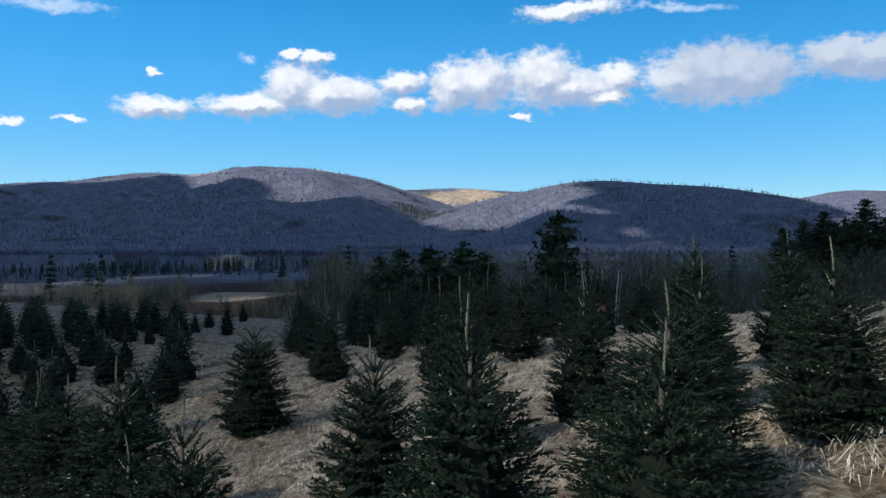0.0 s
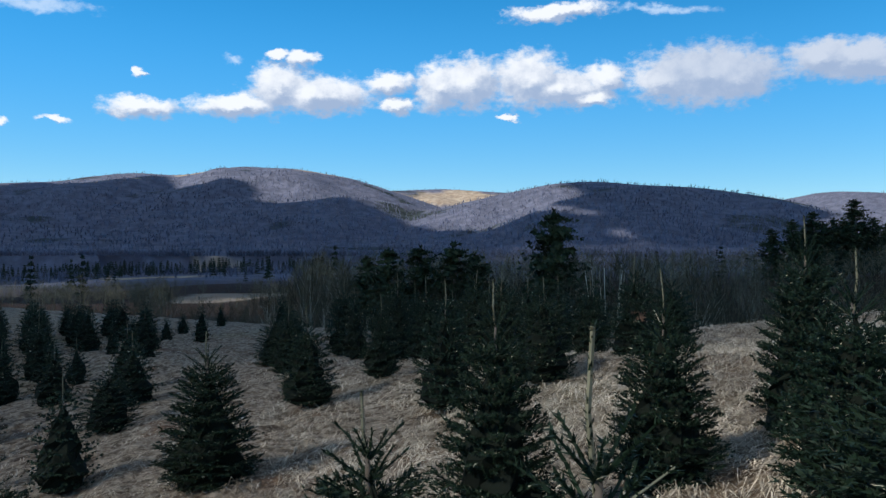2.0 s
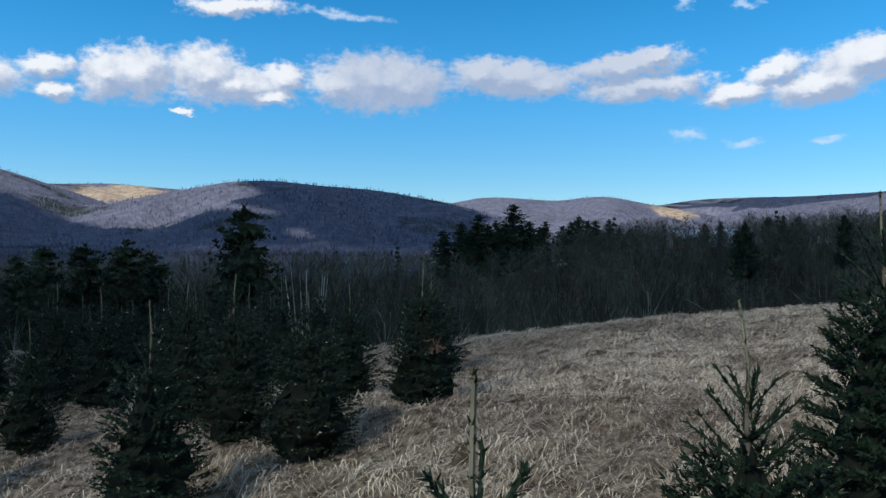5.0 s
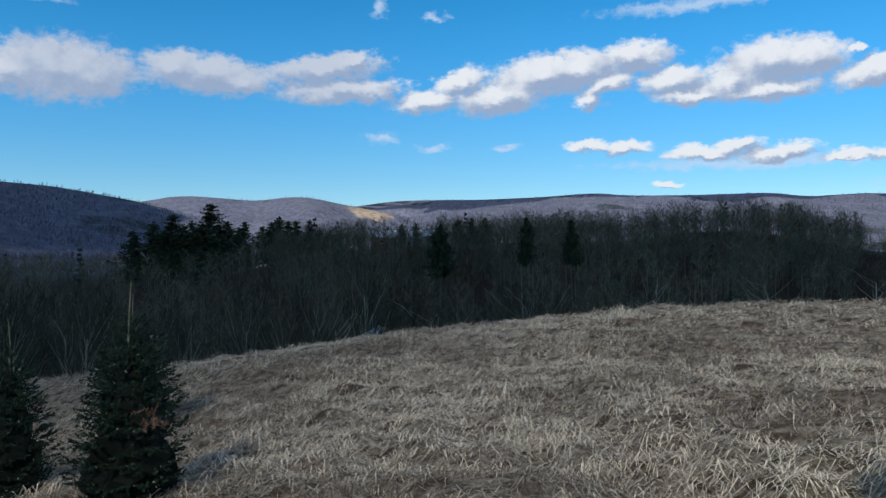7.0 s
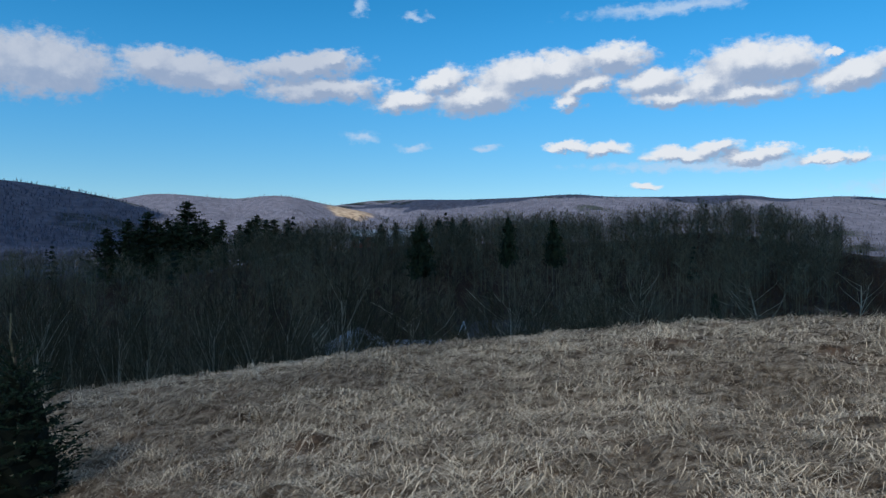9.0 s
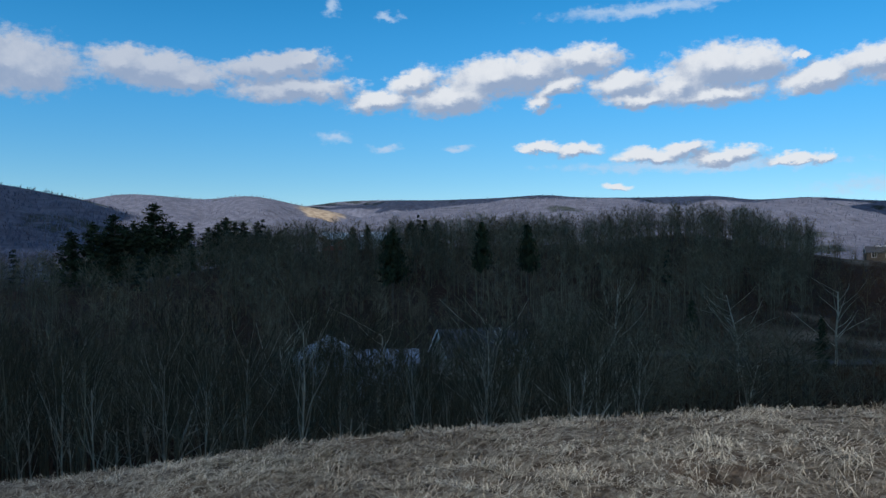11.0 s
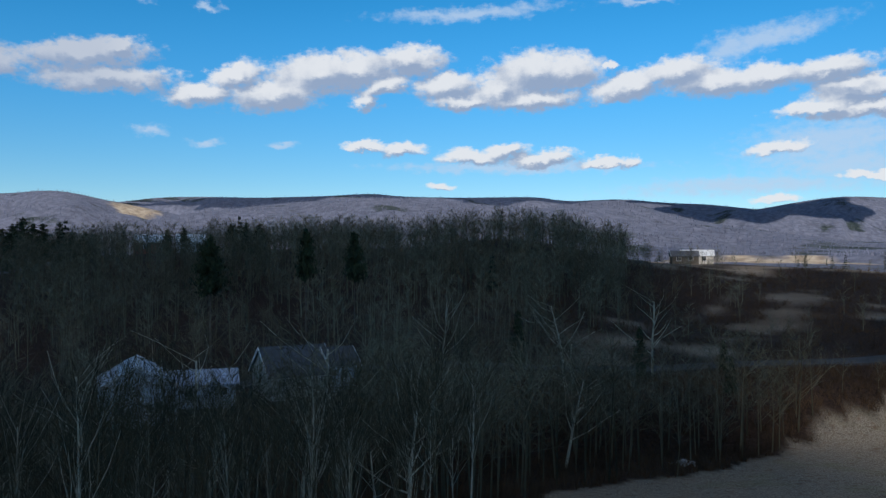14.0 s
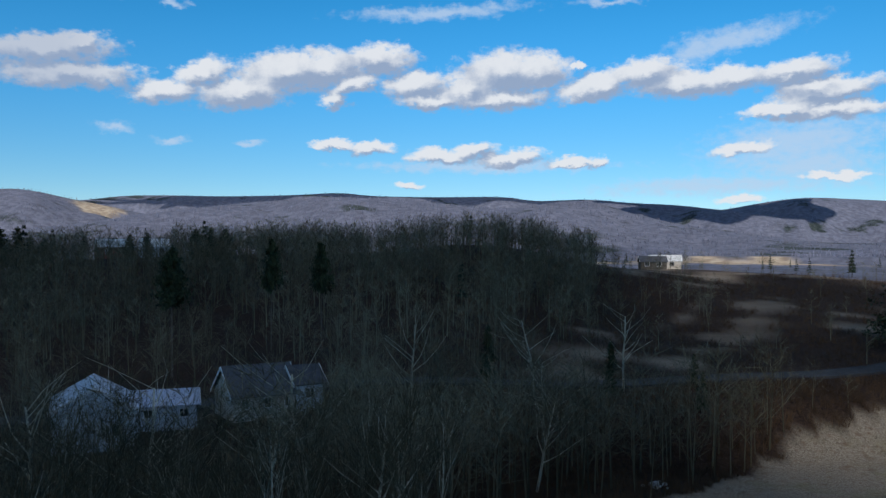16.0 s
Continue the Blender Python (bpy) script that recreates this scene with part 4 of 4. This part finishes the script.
def cloud(x, y, a, b, turn, mat, seed, base=1250.0):
    """A ragged flat cumulus that shades the land round (x, y)."""
    rng = np.random.RandomState(seed)
    way = az_dir(SUN_AZ, SUN_EL)
    z = ground_at(x, y)
    s = (base - z) / way[2]
    cx, cy = x + way[0] * s, y + way[1] * s
    rings, sides = 10, 72
    waviness = [(rng.randint(2, 14), rng.uniform(0, 6.28), rng.uniform(0.02, 0.09)) for _ in range(9)]
    v = []
    for side in (0, 1):
        for i in range(rings + 1):
            t = i / rings
            for j in range(sides):
                ang = j * 6.283185 / sides
                edge = 1 + sum(h * math.sin(k * ang + p) for k, p, h in waviness)
                px, py = a * t * edge * math.cos(ang), b * t * edge * math.sin(ang)
                lump = 45 * math.sqrt(max(0, 1 - t * t)) * (1 + 0.4 * math.sin(px * 0.021 + seed) * math.cos(py * 0.026))
                c, d = math.cos(turn), math.sin(turn)
                v.append((cx + px * c - py * d, cy + px * d + py * c, base + (lump if side else -0.25 * lump)))
    f = []
    for side in (0, 1):
        o = side * (rings + 1) * sides
        for i in range(rings):
            for j in range(sides):
                q = [o + i * sides + j, o + i * sides + (j + 1) % sides, o + (i + 1) * sides + (j + 1) % sides, o + (i + 1) * sides + j]
                f.append(q if side else q[::-1])
    ob = part("cloud", mesh_of("cloud", v, f, True), mat)
    return tagged(ob, "white flat-based fair-weather cloud high over the valley", "cloud", group="clouds overhead")


def polar(az, r):
    return HUB[0] + r * math.sin(radians(az)), HUB[1] + r * math.cos(radians(az))


cloud(312, 229, 1000, 700, 0.6, THIN, 1)
cloud(164, 392, 345, 330, 0.9, THICK, 7)
cloud(7, 93, 48, 60, 0.9, THICK, 8)
cloud(81, 63, 49, 35, 0.9, THICK, 9)
cloud(124, 24, 62, 44, 0.9, SOFT, 12)
cloud(*polar(-16, 770), 300, 250, 0.1, THICK, 13)
cloud(*polar(7, 930), 260, 150, 0.1, HALF, 14)
cloud(-48, 43, 90, 50, 0.9, HALF, 10)
cloud(218, 49, 95, 60, 0.9, HALF, 11)
cloud(*polar(-22.6, 1480), 510, 800, 0.1, THICK, 2)
cloud(*polar(-1.8, 1180), 330, 210, 0.1, THICK, 3)
cloud(*polar(17.3, 1480), 200, 640, -0.25, THICK, 4)
cloud(*polar(54.7, 3800), 1150, 230, -0.8, HALF, 5)
cloud(*polar(76.6, 3950), 470, 520, -0.75, THICK, 6)


# ---------------------------------------------------------------- brush under and before the woods
def brush():
    rng = np.random.RandomState(51)
    shrubs = []
    for k in range(4):
        tri = []
        for _ in range(16):
            a, lean = rng.uniform(0, 6.28), rng.uniform(0.1, 0.7)
            p = np.array((rng.normal(0, 0.15), rng.normal(0, 0.15), -0.1))
            q = p + np.array((math.cos(a) * lean, math.sin(a) * lean, 1.0)) * rng.uniform(0.6, 1.4)
            s = rng.normal(0, 1, 3)
            s = s / np.linalg.norm(s) * 0.02
            tri.extend([p - s, p + s, q])
        v = np.array(tri)
        shrubs.append((v, np.arange(len(v)).reshape(-1, 3)))
    n = 9000
    u, v = rng.uniform(24, 126, n), rng.uniform(-70, 110, n)
    x, y = ORIGIN[0] + u * ALONG[0] + v * ACROSS[0], ORIGIN[1] + u * ALONG[1] + v * ACROSS[1]
    # thicker scrub east of the houses and over the old pasture beyond the road
    for count, (u0, u1), (v0, v1) in ((7000, (30, 126), (8, 100)), (5000, (134, 250), (30, 190))):
        u, v = rng.uniform(u0, u1, count), rng.uniform(v0, v1, count)
        x = np.concatenate([x, ORIGIN[0] + u * ALONG[0] + v * ACROSS[0]])
        y = np.concatenate([y, ORIGIN[1] + u * ALONG[1] + v * ACROSS[1]])
    field, meadow, _ = covers(x, y)
    ok = (field < 0.8) & (meadow < 0.3) & (np.hypot((x - 86) / 14, (y - 95) / 9) > 1)
    z = height(x, y)
    joined("brush", shrubs, [(a, b, c, rng.uniform(0.6, 1.7), rng.uniform(0, 6.28), rng.randint(4), 1.0) for a, b, c in zip(x[ok], y[ok], z[ok])],
           BRUSH, "reddish-brown leafless brush under the valley trees", "brush")


brush()


# ---------------------------------------------------------------- pines
def pine_tree(seed, tall, low=0.08, label="tall dark white pine among leafless hardwoods"):
    """A pine with a trunk and ragged, uneven layers of dense sprays."""
    rng = np.random.RandomState(seed)
    thing = new("pine_tree")
    v, f = tube([(0, 0, -0.4), (0.1, 0, tall * 0.5), (0, 0.1, tall * 0.97)], [tall * 0.016, tall * 0.011, tall * 0.003], 6)
    part("trunk", mesh_of("trunk", v, f, True), FIRBARK, thing)
    crown = Pile()
    levels = 15
    for i in range(levels):
        t = min(max((i + rng.uniform(-0.3, 0.3)) / (levels - 1), 0), 1)
        z = tall * (0.10 + 0.88 * t)
        for a in range(12):
            if rng.uniform() < 0.1:
                continue
            ang = rng.uniform(0, 6.283)
            t = rng.uniform(0, 1) ** 0.9
            z = tall * (low + (0.98 - low) * t)
            reach = tall * (0.25 * (1 - t) ** 0.75 + 0.025) * rng.uniform(0.5, 1.2)
            d = np.array((math.cos(ang), math.sin(ang), rng.uniform(-0.12, 0.28)))
            base = np.array((0, 0, z))
            for s in range(8):
                w = rng.uniform(0.1, 1.0)
                c = base + d * reach * w + rng.normal(0, 0.09, 3) * reach
                size = tall * 0.042 * rng.uniform(0.7, 1.4) * (1 - 0.45 * t)
                crown.loose(needles(rng, c - d * size, c + d * size, size * 0.8, 4, size * 0.55, 0.5))
    crown.loose(needles(rng, (0, 0.1, tall * 0.9), (0, 0.1, tall), tall * 0.02, 24, tall * 0.012, 1.2))
    part("crown", crown.mesh("crown"), PINE, thing)
    return tagged(thing, label, "pine tree", group="valley pines")


def plant_pines():
    rng = np.random.RandomState(61)
    kinds = [pine_tree(70 + i, 14.0) for i in range(4)]
    used = set()
    spots = [(8, 58, 5.6, 1.25), (-3.2, 63.3, 3.1, 1.3), (-1, 66.7, 3.3, 1.3), (1.5, 65.7, 3.7, 1.35), (3.4, 69.8, 2.8, 1.3), (-5.5, 73.3, 2.5, 1.2), (117.2, 73.3, -2.8, 0.8), (122.1, 56.8, -4.7, 0.8), (123.8, 44.8, -8.1, 0.9), (136.7, 49.1, -7.4, 0.9)]
    rows = [(22, 276, 8.5), (23.2, 276, 11.5), (23.9, 292, 9.1), (24.5, 288, 14.2), (25.1, 280, 10.4), (25.7, 301, 12.9), (26.3, 284, 11.3), (26.9, 292, 18.1), (27.4, 305, 11.8), (28, 305, 12.8), (28.6, 288, 10.2), (29, 292, 12.1), (30.2, 301, 10.9)]
    rows += [(30.8, 292, 12.1), (31.3, 309, 14.7), (31.9, 288, 12.2), (32.4, 288, 12.2), (33.3, 296, 13), (34, 292, 10.1), (34.7, 305, 9.8), (39.5, 276, 10.5), (40.5, 280, 11.4), (43.4, 276, 12.5), (44.3, 280, 12.9), (45.2, 276, 12.5)]
    rows += [(87.5, 180, 8.7), (88.7, 188, 10.5), (89.8, 175, 10.8), (86.6, 192, 6.4)]
    spots += [(*polar(az, r), top + 2.0, rng.uniform(1.2, 1.8)) for az, r, top in rows]
    for i, (x, y, top, wide) in enumerate(spots):
        z = ground_at(x, y)
        put(kinds[i % 4], x, y, z - 0.2, max(top - z, 4) / 14.0, rng.uniform(0, 6.28), used, wide)
    # old pines over the hardwoods, bare in their lower half
    high = [pine_tree(80 + i, 14.0, 0.56, "old white pine with a bare lower trunk above the hardwoods") for i in range(2)]
    for i, (x, y, top, wide) in enumerate(((105, 124, 8.4, 0.68), (126.7, 111, 9.3, 0.5), (125, 121, 10.0, 0.5))):
        z = ground_at(x, y)
        put(high[i % 2], x, y, z - 0.2, (top - z) / 14.0, rng.uniform(0, 6.28), used, wide)


plant_pines()


def birch_clump(x, y, top):
    """Several pale stems fanning out of one root."""
    rng = np.random.RandomState(91)
    z = ground_at(x, y)
    thing = new("birch_clump")
    thin = Pile()
    for k in range(7):
        ang, lean = k * 0.9 + rng.uniform(-0.2, 0.2), rng.uniform(0.05, 0.13)
        d = np.array((math.cos(ang) * lean, math.sin(ang) * lean, 1.0))
        h = (top - z) * rng.uniform(0.8, 1.0)
        p = [np.array((math.cos(ang) * 0.2, math.sin(ang) * 0.2, -0.2)) + d * h * t + np.array((d[0], d[1], 0)) * h * 0.14 * t * t for t in np.linspace(0, 1, 6)]
        stem = Pile()
        stem.add(*tube(p, np.linspace(0.06, 0.014, 6), 6))
        part("stem", stem.mesh("stem", True), PALEBARK, thing)
        for _ in range(26):
            i = rng.randint(2, 5)
            q = p[i] + (p[i + 1] - p[i]) * rng.uniform(0, 1)
            e = np.array((rng.normal(0, 0.6), rng.normal(0, 0.6), 0.9)) * rng.uniform(0.4, 1.3)
            thin.add(*tube([q, q + e * 0.5, q + e + (0, 0, 0.1)], [0.012, 0.008, 0.004], 3))
    part("crown", thin.mesh("crown"), TWIG, thing, "fine leafless twigs")
    thing.matrix_basis = pose(x, y, z)
    return tagged(thing, "pale-stemmed leafless birch clump below the fir field", "tree")


birch_clump(8.04, 42.0, 3.2)


# ---------------------------------------------------------------- road and houses in the valley
ASPHALT = varied("asphalt", (0.035, 0.036, 0.039), (0.075, 0.078, 0.083), 1.5, 0.92, random_by="object")
SIDING = varied("pale_siding", (0.46, 0.50, 0.56), (0.62, 0.66, 0.72), 1.2, 0.6, stretch=(0.3, 0.3, 6))
CREAM = varied("cream_siding", (0.42, 0.38, 0.33), (0.58, 0.53, 0.46), 1.2, 0.6, stretch=(0.3, 0.3, 6))
METAL = varied("metal_roof", (0.36, 0.42, 0.55), (0.52, 0.58, 0.70), 2.5, 0.35, stretch=(4, 0.2, 1), spec=0.6)
SHINGLE = varied("dark_shingles", (0.05, 0.052, 0.06), (0.11, 0.115, 0.13), 8.0, 0.85)
TRIM = plain("white_trim", (0.78, 0.78, 0.78), 0.5)
BRICK = varied("red_brick", (0.18, 0.07, 0.05), (0.32, 0.14, 0.10), 8.0, 0.9)
GLASS = material("window_glass", lambda k, b: link(k, b, Base_Color=(0.02, 0.025, 0.03, 1), Roughness=0.08, Specular_IOR_Level=0.8))


def build_road():
    v = []
    n = 90
    for i in range(n):
        w = -30 + 190 * i / (n - 1)
        u = 131 - 0.03 * w + 2.5 * math.sin(w * 0.03) + (max(0, w - 75) ** 2) * 0.005
        for off in (-3.0, 3.0):
            x = ORIGIN[0] + (u + off) * ALONG[0] + w * ACROSS[0]
            y = ORIGIN[1] + (u + off) * ALONG[1] + w * ACROSS[1]
            v.append((x, y, ground_at(x, y) + 0.22))
    for i in range(n):
        a, b = v[2 * i], v[2 * i + 1]
        h = max(a[2], b[2])
        v[2 * i], v[2 * i + 1] = (a[0], a[1], h), (b[0], b[1], h)
    top = len(v)
    v += [(x, y, z - 0.9) for x, y, z in v]
    f = []
    for i in range(n - 1):
        a, b, c, d = 2 * i, 2 * i + 1, 2 * i + 3, 2 * i + 2
        f += [[a, d, c, b], [a, a + top, d + top, d], [b, c, c + top, b + top]]
    ob = part("road", mesh_of("road", v, f), ASPHALT)
    tagged(ob, "narrow grey asphalt country road along the valley", "road", kind="structure")


build_road()


def house(name, x, y, z, turn, wide, deep, eaves, ridge, wall_mat, roof_mat, label, windows=(), along="x", over=0.4):
    """A gabled house: walls as one shell, two roof slabs, bargeboards and windows. The front looks along its own -y."""
    thing = new(name)
    w, d = wide / 2, deep / 2
    bm = bmesh.new()
    if along == "x":
        prof = [(-d, -0.8), (d, -0.8), (d, eaves), (0, ridge), (-d, eaves)]
        a = [bm.verts.new((-w, p, q)) for p, q in prof]
        b = [bm.verts.new((w, p, q)) for p, q in prof]
    else:
        prof = [(-w, -0.8), (w, -0.8), (w, eaves), (0, ridge), (-w, eaves)]
        a = [bm.verts.new((p, -d, q)) for p, q in prof]
        b = [bm.verts.new((p, d, q)) for p, q in prof]
    bm.faces.new(a)
    bm.faces.new(b[::-1])
    for i in range(5):
        bm.faces.new((a[i], b[i], b[(i + 1) % 5], a[(i + 1) % 5]))
    bmesh.ops.recalc_face_normals(bm, faces=bm.faces[:])
    part("wall", bm, wall_mat, thing)
    half = d if along == "x" else w
    slope = (ridge - eaves) / half
    for side in (-1, 1):
        bm = bmesh.new()
        p = [(side * (half + over), eaves - slope * over), (0, ridge)]
        vs = []
        for e in (-1, 1):
            for lift in (0.04, 0.18):
                for q, h in p:
                    ends = (w if along == "x" else d) + over
                    vs.append(bm.verts.new((e * ends, q, h + lift) if along == "x" else (q, e * ends, h + lift)))
        for q in ((0, 1, 3, 2), (4, 6, 7, 5), (0, 4, 5, 1), (2, 3, 7, 6), (0, 2, 6, 4), (1, 5, 7, 3)):
            bm.faces.new([vs[i] for i in q])
        bmesh.ops.recalc_face_normals(bm, faces=bm.faces[:])
        part("roof", bm, roof_mat, thing)
    for e in (-1, 1):
        for side in (-1, 1):
            bm = bmesh.new()
            ends = (w if along == "x" else d) + over
            vs = []
            for out in (0.0, 0.07):
                for q, h in ((side * (half + over), eaves - slope * over), (0, ridge)):
                    for lift in (-0.16, 0.20):
                        c = e * (ends + out)
                        vs.append(bm.verts.new((c, q, h + lift) if along == "x" else (q, c, h + lift)))
            for q in ((0, 1, 3, 2), (4, 6, 7, 5), (0, 4, 5, 1), (2, 3, 7, 6), (0, 2, 6, 4), (1, 5, 7, 3)):
                bm.faces.new([vs[i] for i in q])
            bmesh.ops.recalc_face_normals(bm, faces=bm.faces[:])
            part("bargeboard", bm, TRIM, thing)
    for wx, wz, ww, wh in windows:
        bm = bmesh.new()
        box(bm, wx - ww / 2, wx + ww / 2, -d - 0.04, -d + 0.05, wz, wz + wh)
        win = part("window", bm, GLASS, thing, "dark glass window")
        bm = bmesh.new()
        for x0, x1, z0, z1 in ((wx - ww / 2 - 0.1, wx + ww / 2 + 0.1, wz - 0.1, wz), (wx - ww / 2 - 0.1, wx + ww / 2 + 0.1, wz + wh, wz + wh + 0.1),
                               (wx - ww / 2 - 0.1, wx - ww / 2, wz, wz + wh), (wx + ww / 2, wx + ww / 2 + 0.1, wz, wz + wh), (wx - 0.03, wx + 0.03, wz, wz + wh)):
            box(bm, x0, x1, -d - 0.07, -d + 0.02, z0, z1)
        part("frame", bm, TRIM, win)
    thing.matrix_basis = pose(x, y, z, 0, 0, turn)
    return tagged(thing, label, "house", group="valley houses")


house("garage", 74.6, 103.2, ground_at(74.6, 103.2) + 0.1, -37, 8.7, 11, 3.9, 6.3, SIDING, METAL, "pale blue-grey gabled outbuilding with metal roof in the woods", ((1.2, 0.9, 0.7, 1.2), (2.3, 0.9, 0.7, 1.2)), "y")
house("low_wing", 81.1, 98.4, ground_at(81.1, 98.4) + 0.9, -41, 7.0, 6, 2.2, 3.5, SIDING, METAL, "low pale wing with light metal roof beside the outbuilding", ((-2.0, 0.8, 0.9, 0.9), (2.0, 0.8, 0.9, 0.9)))
house("farmhouse", 88.2, 90.5, ground_at(88.2, 90.5) + 0.5, -28, 8.0, 7.4, 2.3, 5.3, CREAM, SHINGLE, "cream farmhouse with dark shingle roof and white bargeboards", ((-2.6, 0.7, 0.8, 1.1), (0.2, 0.7, 0.8, 1.1), (2.8, 0.7, 0.8, 1.1)))
house("house_extension", 92.6, 86.8, ground_at(92.6, 86.8) + 0.6, -28, 3.6, 5, 2.7, 4.5, SIDING, SHINGLE, "small white extension of the farmhouse with dark roof", ((0.0, 0.9, 0.9, 1.1),))


def far_house(az, r, up, wide, deep, eaves, ridge, wall_mat, roof_mat, label, turn, along="x"):
    x, y = polar(az, r)
    house("far_house", x, y, ground_at(x, y) + up, turn, wide, deep, eaves, ridge, wall_mat, roof_mat, label, ((-wide * 0.25, 1.0, 1.4, 1.5), (wide * 0.2, 1.0, 1.4, 1.5)), along)


far_house(38.6, 311, 0.6, 11, 8, 3.2, 5.6, BRICK, TRIM, "distant red brick house with pale roof on a wooded rise", -30)
far_house(40.9, 316, 0.6, 9, 7, 3.2, 5.6, SIDING, TRIM, "distant grey house with pale roof between dark pines", -30)
far_house(73.5, 330, 0.3, 11, 7, 2.8, 4.8, CREAM, TRIM, "pale farm building with light roof at the edge of distant fields", -70)
far_house(72.7, 318, 0.2, 9, 7, 2.6, 4.4, FIRBARK, SHINGLE, "weathered dark barn in front of distant fields", -66)


# ---------------------------------------------------------------- stones by the lower field
STONE = varied("field_stone", (0.16, 0.16, 0.155), (0.42, 0.42, 0.40), 3.0, 0.9, bump=0.5)


def stone_pile(x, y):
    """Cleared field stones, each its own lump, heaped at the field's edge."""
    rng = np.random.RandomState(17)
    thing = new("stone_pile")
    for i in range(16):
        bm = bmesh.new()
        bmesh.ops.create_icosphere(bm, subdivisions=2, radius=0.5)
        size = rng.uniform(0.35, 0.8)
        for q in bm.verts:
            q.co = q.co * size * rng.uniform(0.85, 1.15)
            q.co.z *= 0.65
        ob = part("stone", bm, STONE, thing)
        px, py = rng.normal(0, 0.95), rng.normal(0, 0.6)
        ob.matrix_basis = pose(px, py, ground_at(x + px, y + py) - ground_at(x, y) + 0.12 + 0.3 * max(0, 1 - math.hypot(px, py)), rz=rng.uniform(0, 360))
    thing.matrix_basis = pose(x, y, ground_at(x, y))
    return tagged(thing, "heap of grey field stones at the edge of the lower field", "stones")


stone_pile(100.3, 43.8)
